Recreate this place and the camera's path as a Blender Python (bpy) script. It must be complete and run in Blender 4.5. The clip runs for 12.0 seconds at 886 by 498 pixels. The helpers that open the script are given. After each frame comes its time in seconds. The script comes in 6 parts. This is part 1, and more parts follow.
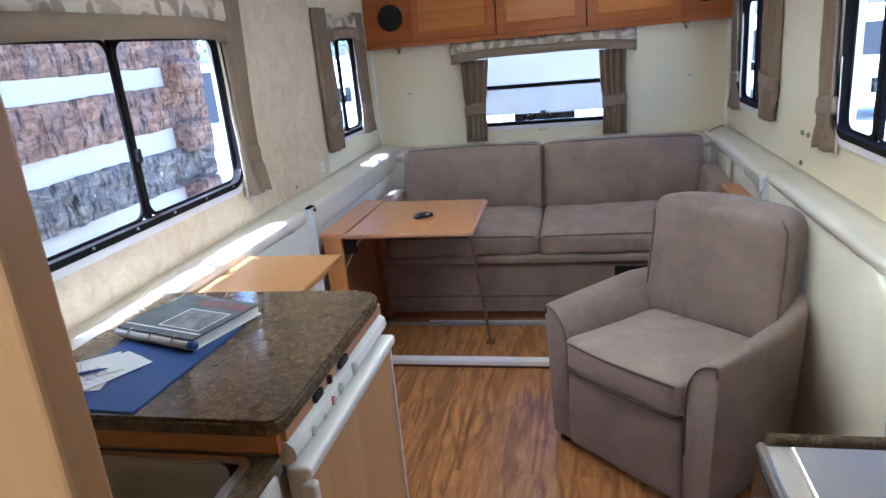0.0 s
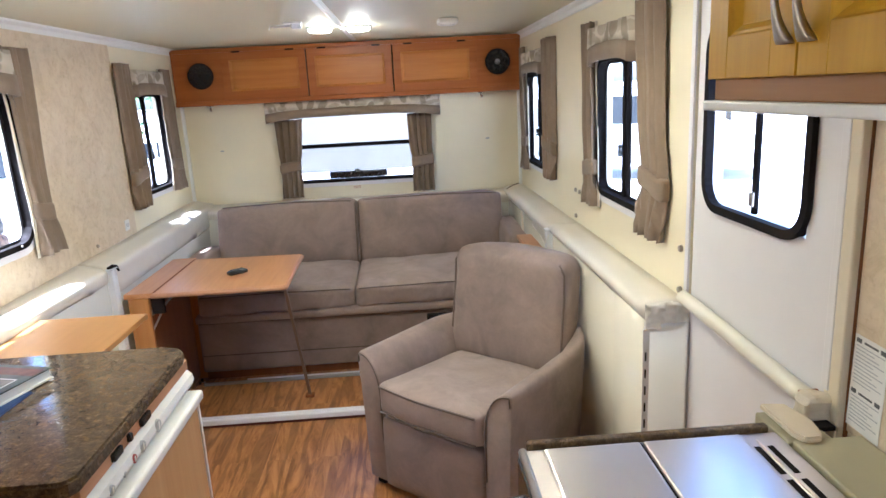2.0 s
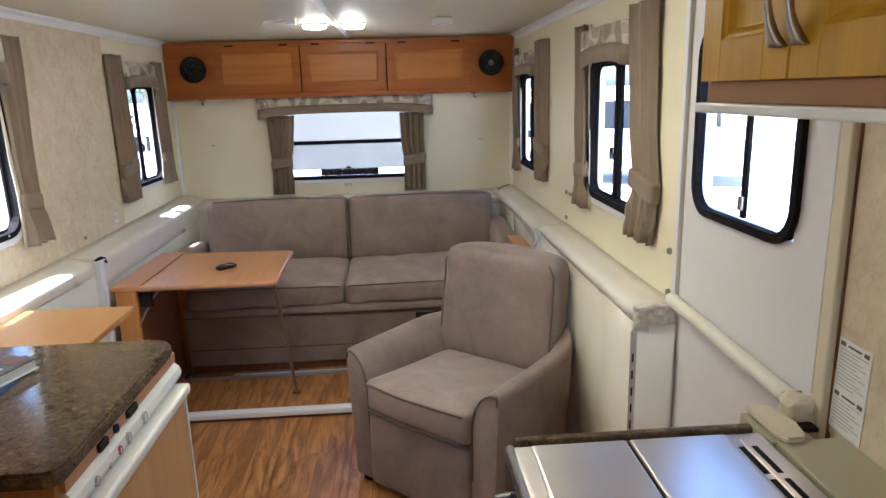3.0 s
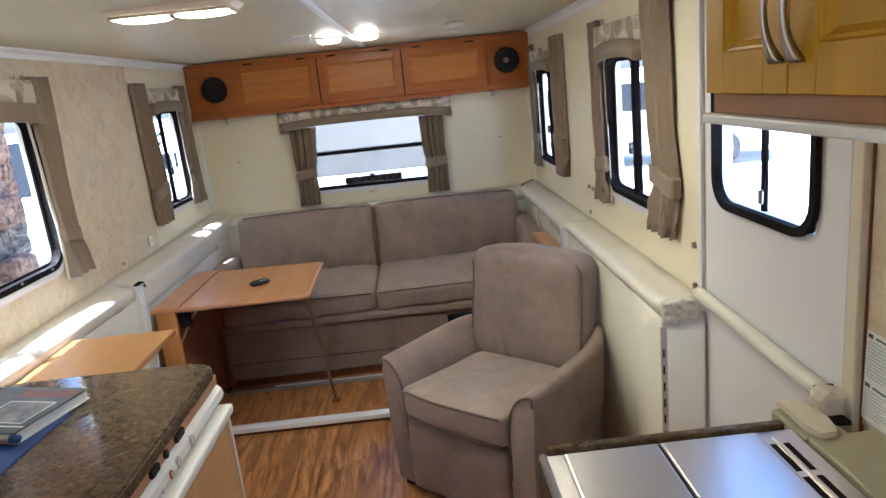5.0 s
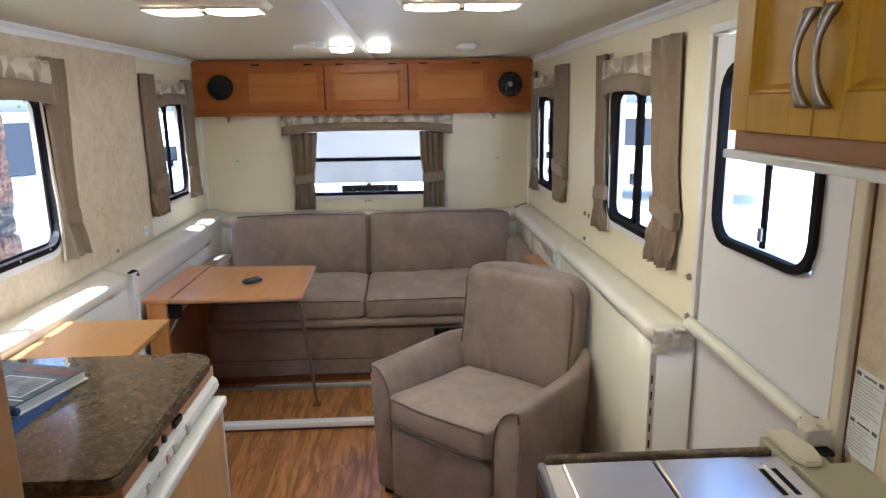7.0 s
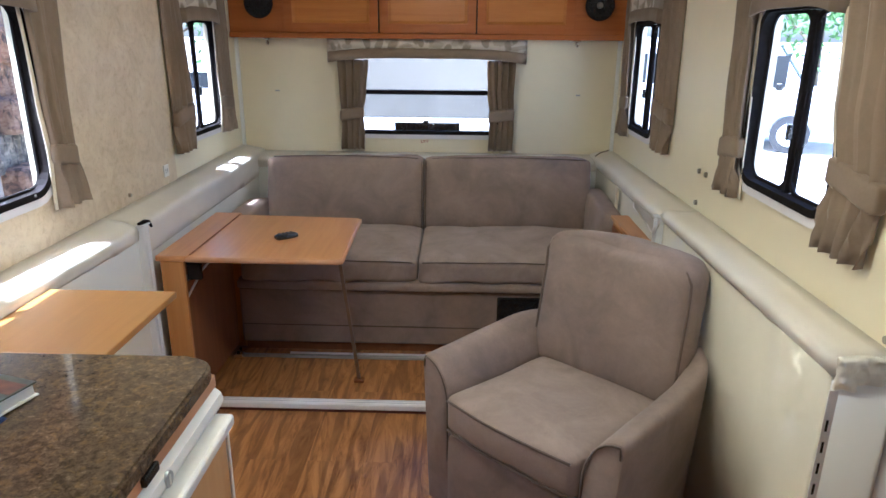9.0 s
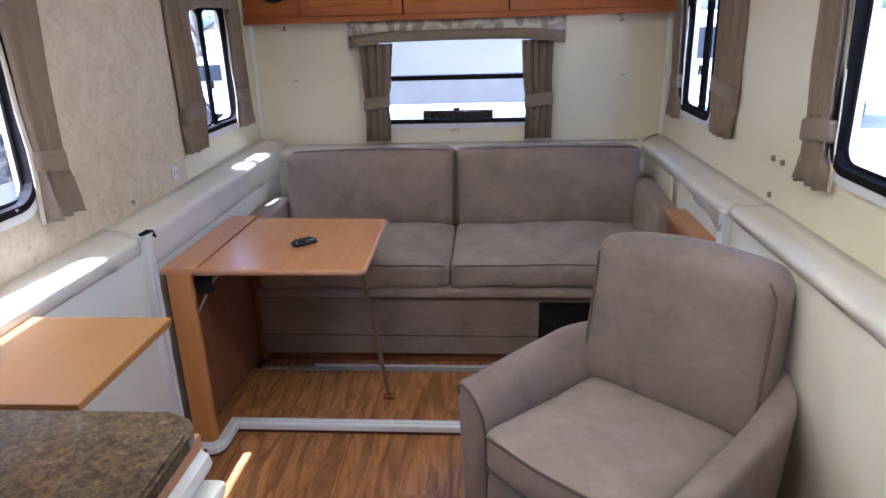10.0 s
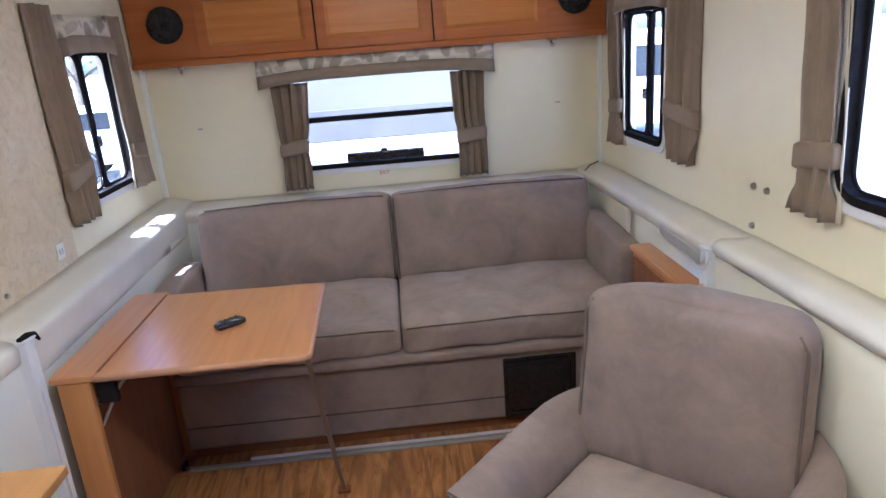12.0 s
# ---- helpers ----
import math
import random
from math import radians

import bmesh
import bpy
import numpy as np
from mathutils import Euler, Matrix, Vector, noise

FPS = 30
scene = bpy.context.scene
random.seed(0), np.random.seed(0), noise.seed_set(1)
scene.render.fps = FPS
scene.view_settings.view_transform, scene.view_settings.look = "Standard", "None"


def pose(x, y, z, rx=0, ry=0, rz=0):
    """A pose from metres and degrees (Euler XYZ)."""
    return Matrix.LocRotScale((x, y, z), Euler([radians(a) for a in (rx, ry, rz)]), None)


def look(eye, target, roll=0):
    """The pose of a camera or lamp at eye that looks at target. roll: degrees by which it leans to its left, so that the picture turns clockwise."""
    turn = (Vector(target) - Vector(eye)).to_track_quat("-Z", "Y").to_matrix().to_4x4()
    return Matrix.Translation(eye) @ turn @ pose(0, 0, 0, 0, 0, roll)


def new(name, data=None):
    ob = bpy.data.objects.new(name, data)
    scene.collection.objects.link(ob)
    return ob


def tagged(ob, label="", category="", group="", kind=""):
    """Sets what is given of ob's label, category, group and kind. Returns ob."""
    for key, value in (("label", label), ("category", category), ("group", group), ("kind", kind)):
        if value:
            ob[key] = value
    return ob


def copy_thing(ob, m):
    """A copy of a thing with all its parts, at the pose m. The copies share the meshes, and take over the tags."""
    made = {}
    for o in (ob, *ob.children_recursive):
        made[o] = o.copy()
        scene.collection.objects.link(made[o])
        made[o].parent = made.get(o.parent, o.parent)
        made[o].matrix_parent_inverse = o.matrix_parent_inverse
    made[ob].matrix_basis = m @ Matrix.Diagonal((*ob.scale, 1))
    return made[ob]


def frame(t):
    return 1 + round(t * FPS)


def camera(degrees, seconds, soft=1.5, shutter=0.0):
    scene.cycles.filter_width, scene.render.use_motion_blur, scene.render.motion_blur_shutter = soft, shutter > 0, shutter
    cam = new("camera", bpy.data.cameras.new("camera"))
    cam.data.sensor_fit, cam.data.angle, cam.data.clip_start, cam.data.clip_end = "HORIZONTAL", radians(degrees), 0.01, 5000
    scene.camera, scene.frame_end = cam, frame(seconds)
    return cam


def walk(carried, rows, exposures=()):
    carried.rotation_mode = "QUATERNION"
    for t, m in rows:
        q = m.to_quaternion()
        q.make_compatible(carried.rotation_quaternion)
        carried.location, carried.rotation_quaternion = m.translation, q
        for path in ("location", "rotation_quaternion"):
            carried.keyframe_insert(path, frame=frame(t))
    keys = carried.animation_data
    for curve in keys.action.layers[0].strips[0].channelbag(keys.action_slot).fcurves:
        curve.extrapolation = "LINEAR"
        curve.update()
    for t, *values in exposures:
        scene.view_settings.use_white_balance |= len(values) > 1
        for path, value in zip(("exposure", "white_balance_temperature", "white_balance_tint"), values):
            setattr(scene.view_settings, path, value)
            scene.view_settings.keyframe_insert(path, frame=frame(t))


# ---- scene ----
cam = camera(67.5, 12.0)
PATH = [
    (0, (0.308, 0.268, 1.526), (-0.123, 2.13, 0.935), -5.2),
    (0.5, (0.283, 0.143, 1.521), (0.122, 2.065, 0.992), -0.2),
    (1, (0.329, 0.108, 1.524), (0.385, 2.036, 0.996), 0.9),
    (1.5, (0.376, 0.132, 1.532), (0.441, 2.063, 1.014), 5.2),
    (2, (0.386, 0.14, 1.54), (0.474, 2.083, 1.076), -3.0),
    (2.5, (0.376, 0.142, 1.537), (0.478, 2.084, 1.072), -2.5),
    (3, (0.38, 0.133, 1.533), (0.501, 2.075, 1.07), -1.6),
    (3.2, (0.382, 0.127, 1.535), (0.504, 2.068, 1.068), -1.7),
    (4.8, (0.391, 0.12, 1.561), (0.395, 2.055, 1.056), -5.2),
    (5, (0.397, 0.111, 1.587), (0.427, 2.053, 1.111), -6.0),
    (5.5, (0.377, 0.094, 1.601), (0.429, 2.046, 1.169), -5.0),
    (6, (0.354, 0.053, 1.6), (0.415, 2.006, 1.174), -3.7),
    (6.5, (0.328, 0.029, 1.589), (0.438, 1.98, 1.162), -0.8),
    (7, (0.317, 0.062, 1.583), (0.413, 2.014, 1.156), -0.8),
    (7.5, (0.304, 0.245, 1.542), (0.266, 2.201, 1.125), -1.0),
    (7.7, (0.318, 0.368, 1.537), (0.188, 2.308, 1.066), -1.2),
    (9.3, (0.233, 0.721, 1.542), (0.198, 2.624, 0.928), 0.5),
    (9.5, (0.229, 0.773, 1.524), (0.152, 2.675, 0.911), -1.4),
    (10, (0.246, 0.981, 1.52), (0.088, 2.864, 0.865), -1.8),
    (10.5, (0.262, 1.162, 1.508), (-0.292, 2.966, 0.845), -1.4),
    (11, (0.251, 1.247, 1.497), (-0.166, 3.058, 0.759), -4.5),
    (11.5, (0.119, 1.292, 1.512), (-0.002, 3.179, 0.859), -5.6),
    (12, (0.099, 1.333, 1.531), (0.207, 3.242, 0.943), -4.4),
]
walk(cam, [(t, look(eye, target, roll)) for t, eye, target, roll in PATH], [(0.0, 2.96, 4350, 14), (1.0, 3.10, 4500, 13), (1.5, 3.20, 4650, 14), (2.0, 3.36, 4800, 15), (2.5, 3.18, 4800, 14), (3.0, 2.88, 4850, 14), (5.5, 2.84, 4850, 13), (7.0, 2.85, 4820, 14), (9.5, 2.83, 4740, 15), (10.0, 2.84, 4510, 21), (10.5, 3.05, 4450, 18), (11.2, 3.05, 4450, 19), (12.0, 3.09, 4520, 20)])

# ---- world, sun, exposure ----
world = bpy.data.worlds.new("sky")
scene.world = world
world.use_nodes = True
wt = world.node_tree
sky = wt.nodes.new("ShaderNodeTexSky")
sky.sky_type = "NISHITA"
sky.sun_disc = False
sky.dust_density = 3.0
SUN_DIR = Vector((0.305, 0.22, -1.0)).normalized()
sky.sun_elevation = math.asin(-SUN_DIR.z)
sky.sun_rotation = math.atan2(-SUN_DIR.x, -SUN_DIR.y)
bg = wt.nodes["Background"]
bg.inputs["Strength"].default_value = 0.15
wt.links.new(sky.outputs["Color"], bg.inputs["Color"])
sun_data = bpy.data.lights.new("sun", "SUN")
sun_data.energy, sun_data.angle, sun_data.color = 4.5, radians(0.6), (1.0, 0.95, 0.86)
sun = new("sun", sun_data)
sun.matrix_world = Matrix.Translation((-2, -2, 8)) @ SUN_DIR.to_track_quat("-Z", "Y").to_matrix().to_4x4()


# ---- plan, in metres ----
XL, XR, YB, YN = -1.12, 1.183, 4.80, -1.30   # upper walls: inner faces
LL, LR, LB = -0.99, 1.06, 4.64              # lower walls: inner faces
ZC = 1.890                                   # ceiling
ZF = -0.03                                   # front floor; the rear floor is 0
ZG = -0.62                                   # ground outside
LEDGE_L, LEDGE_R, LEDGE_B = 0.855, 0.905, 0.83
YSTEP = 3.222                                # edge of the raised rear floor
DOOR_A, DOOR_B = 1.315, 1.96                 # entry door, along y


# ---- materials ----
def nodes_of(name):
    m = bpy.data.materials.new(name)
    m.use_nodes = True
    nt = m.node_tree
    return m, nt, nt.nodes["Principled BSDF"]


def N(nt, kind, **props):
    n = nt.nodes.new(kind)
    for k, v in props.items():
        n.inputs[k.replace("_", " ")].default_value = v
    return n


def coords(nt, scale=(1, 1, 1), rot=(0, 0, 0)):
    tc = nt.nodes.new("ShaderNodeTexCoord")
    mp = nt.nodes.new("ShaderNodeMapping")
    mp.inputs["Scale"].default_value = scale
    mp.inputs["Rotation"].default_value = rot
    nt.links.new(tc.outputs["Object"], mp.inputs["Vector"])
    return mp.outputs["Vector"]


def ramp(nt, fac, *stops):
    r = nt.nodes.new("ShaderNodeValToRGB")
    while len(r.color_ramp.elements) < len(stops):
        r.color_ramp.elements.new(0.5)
    for e, (p, c) in zip(r.color_ramp.elements, stops):
        e.position, e.color = p, (*c, 1)
    nt.links.new(fac, r.inputs["Fac"])
    return r.outputs["Color"]


def mix(nt, a, b, fac, mode="MIX"):
    n = nt.nodes.new("ShaderNodeMix")
    n.data_type, n.blend_type = "RGBA", mode
    for s, v in ((n.inputs[0], fac), (n.inputs[6], a), (n.inputs[7], b)):
        if hasattr(v, "node"):
            nt.links.new(v, s)
        else:
            s.default_value = v if isinstance(v, float) else (*v, 1)
    return n.outputs[2]


def bump(nt, bsdf, height, strength, distance=0.002):
    b = N(nt, "ShaderNodeBump", Strength=strength, Distance=distance)
    nt.links.new(height, b.inputs["Height"])
    nt.links.new(b.outputs["Normal"], bsdf.inputs["Normal"])


def noise_tex(nt, vec, scale, detail=4.0, rough=0.6, dist=0.0):
    n = N(nt, "ShaderNodeTexNoise", Scale=scale, Detail=detail, Roughness=rough, Distortion=dist)
    nt.links.new(vec, n.inputs["Vector"])
    return n.outputs["Fac"]


def scale_c(c, k):
    return tuple(min(1.0, v * k) for v in c)


def paint(name, colour, rough=0.5, grain=120.0, stain=0.10, relief=0.15, metal=0.0, blotch=1.6):
    """A coated surface with fine grain and soft stains."""
    m, nt, b = nodes_of(name)
    v = coords(nt)
    big = noise_tex(nt, v, blotch, 5, 0.62)
    fine = noise_tex(nt, v, grain, 3)
    c = ramp(nt, big, (0.3, scale_c(colour, 1 - stain)), (0.7, scale_c(colour, 1 + stain * 0.35)))
    c = mix(nt, c, scale_c(colour, 0.8), ramp(nt, fine, (0.55, (0, 0, 0)), (0.8, (stain, stain, stain))))
    nt.links.new(c, b.inputs["Base Color"])
    r = ramp(nt, big, (0.3, (rough * 0.85,) * 3), (0.7, (min(1, rough * 1.15),) * 3))
    nt.links.new(r, b.inputs["Roughness"])
    b.inputs["Metallic"].default_value = metal
    bump(nt, b, fine, relief, 0.001)
    return m


def wood(name, light, dark, axis=1, rough=0.38, scale=1.0, coat=0.15):
    """Varnished wood with the grain along the axis."""
    m, nt, b = nodes_of(name)
    s = [9.0 * scale] * 3
    s[axis] = 0.55 * scale
    v = coords(nt, tuple(s))
    g = noise_tex(nt, v, 2.2, 6, 0.62, 0.8)
    s2 = [90.0 * scale] * 3
    s2[axis] = 2.5 * scale
    fine = noise_tex(nt, coords(nt, tuple(s2)), 2.0, 3)
    c = ramp(nt, g, (0.28, dark), (0.5, tuple((p + q) / 2 for p, q in zip(light, dark))), (0.72, light))
    c = mix(nt, c, dark, ramp(nt, fine, (0.5, (0, 0, 0)), (0.85, (0.45, 0.45, 0.45))))
    nt.links.new(c, b.inputs["Base Color"])
    b.inputs["Roughness"].default_value = rough
    b.inputs["Coat Weight"].default_value = coat
    b.inputs["Specular IOR Level"].default_value = 0.5 if coat > 0.2 else 0.18
    b.inputs["Coat Roughness"].default_value = 0.25
    bump(nt, b, fine, 0.12, 0.0006)
    return m


def fabric(name, colour, weave=520.0, nap=0.24, rough=0.9, sheen=0.12):
    m, nt, b = nodes_of(name)
    v = coords(nt)
    big = noise_tex(nt, v, 5.0, 5, 0.65, 0.6)
    mid = noise_tex(nt, v, 28.0, 4, 0.7)
    fine = noise_tex(nt, v, weave, 2)
    c = ramp(nt, big, (0.3, scale_c(colour, 1 - nap)), (0.72, scale_c(colour, 1 + nap)))
    c = mix(nt, c, scale_c(colour, 0.62), ramp(nt, fine, (0.48, (0, 0, 0)), (0.8, (0.5, 0.5, 0.5))))
    c = mix(nt, c, scale_c(colour, 1.25), ramp(nt, mid, (0.5, (0, 0, 0)), (0.75, (0.3, 0.3, 0.3))))
    nt.links.new(c, b.inputs["Base Color"])
    b.inputs["Roughness"].default_value = rough
    b.inputs["Sheen Weight"].default_value = sheen
    b.inputs["Sheen Roughness"].default_value = 0.4
    bump(nt, b, mid, 0.25, 0.003)
    return m


def plain(name, colour, rough=0.5, metal=0.0, grain=60.0, vary=0.12):
    m, nt, b = nodes_of(name)
    v = coords(nt)
    n = noise_tex(nt, v, grain, 4)
    nt.links.new(ramp(nt, n, (0.3, scale_c(colour, 1 - vary)), (0.7, scale_c(colour, 1 + vary))), b.inputs["Base Color"])
    b.inputs["Roughness"].default_value = rough
    b.inputs["Metallic"].default_value = metal
    return m


M_CREAM = paint("cream_wall_panel", (0.78, 0.705, 0.50), 0.42, 200, 0.08, 0.10)
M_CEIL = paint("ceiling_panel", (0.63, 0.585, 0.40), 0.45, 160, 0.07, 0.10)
M_WHITE = paint("white_gelcoat", (0.72, 0.70, 0.70), 0.32, 140, 0.06, 0.05)
M_LOWER = paint("white_lower_panel", (0.76, 0.76, 0.70), 0.42, 140, 0.07, 0.06)
M_LOWCREAM = paint("cream_lower_panel", (0.65, 0.61, 0.49), 0.19, 140, 0.10, 0.05)
M_VINYL = paint("vinyl_trim", (0.62, 0.57, 0.48), 0.36, 90, 0.14, 0.35, blotch=4.0)
M_WHITEVINYL = paint("white_vinyl_pad", (0.72, 0.69, 0.58), 0.35, 90, 0.10, 0.25)
M_COVE = paint("white_cove_moulding", (0.80, 0.80, 0.76), 0.4, 90, 0.05, 0.05)
M_PLASTIC = paint("white_plastic", (0.76, 0.75, 0.70), 0.35, 120, 0.05, 0.04)
M_ALU = paint("white_coated_aluminium", (0.74, 0.75, 0.78), 0.30, 60, 0.04, 0.04, 0.05)
M_GREYALU = paint("grey_aluminium", (0.42, 0.43, 0.43), 0.4, 60, 0.15, 0.1, 0.6)
M_STEEL = paint("brushed_stainless_steel", (0.64, 0.60, 0.57), 0.34, 220, 0.01, 0.03, 1.0)
M_CHROME = plain("satin_nickel", (0.38, 0.345, 0.29), 0.36, 1.0, 40, 0.08)
M_SHEET = paint("glossy_white_sheet_metal", (0.82, 0.82, 0.80), 0.16, 140, 0.04, 0.03, 0.0)
M_SHINYVINYL = paint("shiny_white_vinyl", (0.74, 0.71, 0.62), 0.28, 90, 0.10, 0.2)
M_PALEVINYL = paint("pale_vinyl_trim", (0.70, 0.655, 0.57), 0.40, 90, 0.10, 0.3, blotch=4.0)
# white plastic tray; the lamp's warm glow is put into its colour
M_TRAY = paint("warm_lit_lamp_tray", (0.70, 0.60, 0.44), 0.4, 90, 0.05, 0.05)
M_BLACK = plain("black_rubber", (0.014, 0.012, 0.012), 0.8, 0.0, 60, 0.2)
M_BLACK.node_tree.nodes["Principled BSDF"].inputs["Specular IOR Level"].default_value = 0.06
M_BLACKGLOSS = plain("black_plastic", (0.014, 0.014, 0.015), 0.22, 0.0, 60, 0.2)
M_PALEWOOD = wood("pale_maple", (0.60, 0.37, 0.16), (0.50, 0.285, 0.11), 2, 0.4, 0.7)
M_CABINET = wood("maple_cabinet", (0.38, 0.125, 0.024), (0.28, 0.080, 0.014), 0, 0.36, 1.0)
M_CABPANEL = wood("maple_cabinet_panel", (0.48, 0.190, 0.034), (0.37, 0.130, 0.021), 0, 0.36, 1.0)
M_YELLOW = wood("honey_maple", (0.60, 0.345, 0.005), (0.48, 0.262, 0.004), 2, 0.45, 1.0, 0.0)
M_TABLE = wood("table_maple", (0.56, 0.27, 0.09), (0.44, 0.19, 0.055), 1, 0.30, 1.2, 0.25)
M_DESK = wood("desk_maple", (0.375, 0.188, 0.050), (0.30, 0.140, 0.032), 1, 0.32, 1.2, 0.25)
# maple darkened for parts in shade: recesses, plinths; plain dark trim uses it too
M_SHADED_DARKWOOD = wood("shaded_maple", (0.25, 0.10, 0.040), (0.17, 0.068, 0.026), 2, 0.45, 1.0, 0.05)
M_POST = wood("maple_stile", (0.52, 0.25, 0.075), (0.40, 0.175, 0.045), 2, 0.36, 1.0)
M_PINK = wood("pale_maple_edge", (0.52, 0.29, 0.15), (0.42, 0.215, 0.10), 1, 0.4, 1.0)
M_BROWNRAIL = wood("brown_maple_rail", (0.37, 0.19, 0.062), (0.30, 0.14, 0.042), 1, 0.4, 1.0)
M_CREAMSTRIP = paint("cream_door_strip", (0.66, 0.58, 0.42), 0.45, 90, 0.10, 0.05)
M_LEG = paint("brown_painted_metal", (0.17, 0.11, 0.07), 0.4, 90, 0.1, 0.05, 0.3)
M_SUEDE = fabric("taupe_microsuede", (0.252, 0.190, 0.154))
# same cloth, lighter: top light on the seats is put into the colour
M_SUEDE_LIT = fabric("taupe_microsuede_lit_seat", (0.300, 0.231, 0.189))
M_PIPE = fabric("dark_taupe_piping", (0.105, 0.075, 0.057), 400, 0.1)
M_PIPE_PALE = fabric("taupe_piping", (0.140, 0.102, 0.078), 400, 0.1)
M_CURTAIN = fabric("tan_curtain_cloth", (0.235, 0.176, 0.118), 700, 0.12)
M_CREAMCLOTH = fabric("cream_cloth", (0.62, 0.55, 0.42), 700, 0.08)
M_GROUND = paint("pale_gravel_ground", (0.46, 0.44, 0.40), 0.95, 30, 0.25, 0.8)
M_CARPAINT = paint("white_car_paint", (0.80, 0.80, 0.80), 0.22, 40, 0.03, 0.0)
# both camper tones are darkened to put shade into a white skin
M_CAMPER = paint("shaded_white_camper_skin", (0.150, 0.134, 0.106), 0.5, 20, 0.10, 0.0)
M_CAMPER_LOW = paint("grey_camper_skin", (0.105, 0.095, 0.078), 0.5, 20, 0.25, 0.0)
M_TYRE = plain("tyre_rubber", (0.03, 0.03, 0.032), 0.8)
M_CARGLASS = plain("dark_car_glass", (0.03, 0.032, 0.034), 0.25)
M_CARGLASS.node_tree.nodes["Principled BSDF"].inputs["Specular IOR Level"].default_value = 0.2
M_LEAF = plain("foliage", (0.06, 0.13, 0.03), 0.7, 0.0, 6.0, 0.5)
M_BARK = plain("tree_bark", (0.10, 0.075, 0.05), 0.9, 0.0, 14.0, 0.4)
M_CHINK = paint("white_chinking", (0.50, 0.44, 0.37), 0.9, 25, 0.18, 0.5)
M_BLUE = paint("blue_folder_card", (0.015, 0.05, 0.19), 0.45, 90, 0.12, 0.1)
M_PAPER = paint("white_paper", (0.74, 0.73, 0.68), 0.8, 40, 0.08, 0.1)
M_FOOTBOLT = plain("dark_red_paint", (0.10, 0.03, 0.028), 0.5)
M_OLIVE = paint("olive_cream_moulding", (0.40, 0.37, 0.235), 0.42, 120, 0.10, 0.05)
M_COVER = plain("dark_green_print", (0.060, 0.068, 0.045), 0.42, 0, 16, 0.75)
M_HOOK = plain("bright_chrome", (0.80, 0.79, 0.76), 0.18, 1.0, 40, 0.05)
# darker steel than the rim: the basin's dim reflections are put into the colour
M_BASIN = paint("shaded_steel_basin", (0.27, 0.27, 0.245), 0.38, 120, 0.05, 0.03, 0.9)
M_PRINT = plain("grey_print", (0.10, 0.10, 0.10), 0.8)
M_RED = plain("dull_red_print", (0.35, 0.05, 0.04), 0.7)


def make_glass():
    m, nt, b = nodes_of("window_glass")
    b.inputs["Base Color"].default_value = (0.95, 0.97, 0.97, 1)
    b.inputs["Roughness"].default_value = 0.0
    b.inputs["Transmission Weight"].default_value = 1.0
    b.inputs["IOR"].default_value = 1.02
    return m


M_GLASS = make_glass()


def make_wallpaper():
    m, nt, b = nodes_of("mottled_wallpaper")
    v = coords(nt)
    a = noise_tex(nt, v, 11.0, 6, 0.72, 0.9)
    f = noise_tex(nt, v, 46.0, 5, 0.7, 0.5)
    big = noise_tex(nt, v, 2.0, 3)
    c = ramp(nt, a, (0.28, (0.50, 0.39, 0.245)), (0.5, (0.63, 0.515, 0.35)), (0.72, (0.70, 0.60, 0.435)))
    c = mix(nt, c, (0.40, 0.29, 0.165), ramp(nt, f, (0.52, (0, 0, 0)), (0.72, (0.55, 0.55, 0.55))))
    c = mix(nt, c, (0.68, 0.59, 0.43), ramp(nt, big, (0.45, (0, 0, 0)), (0.75, (0.35, 0.35, 0.35))))
    nt.links.new(c, b.inputs["Base Color"])
    b.inputs["Roughness"].default_value = 0.5
    bump(nt, b, f, 0.2, 0.001)
    return m


M_PAPERWALL = make_wallpaper()


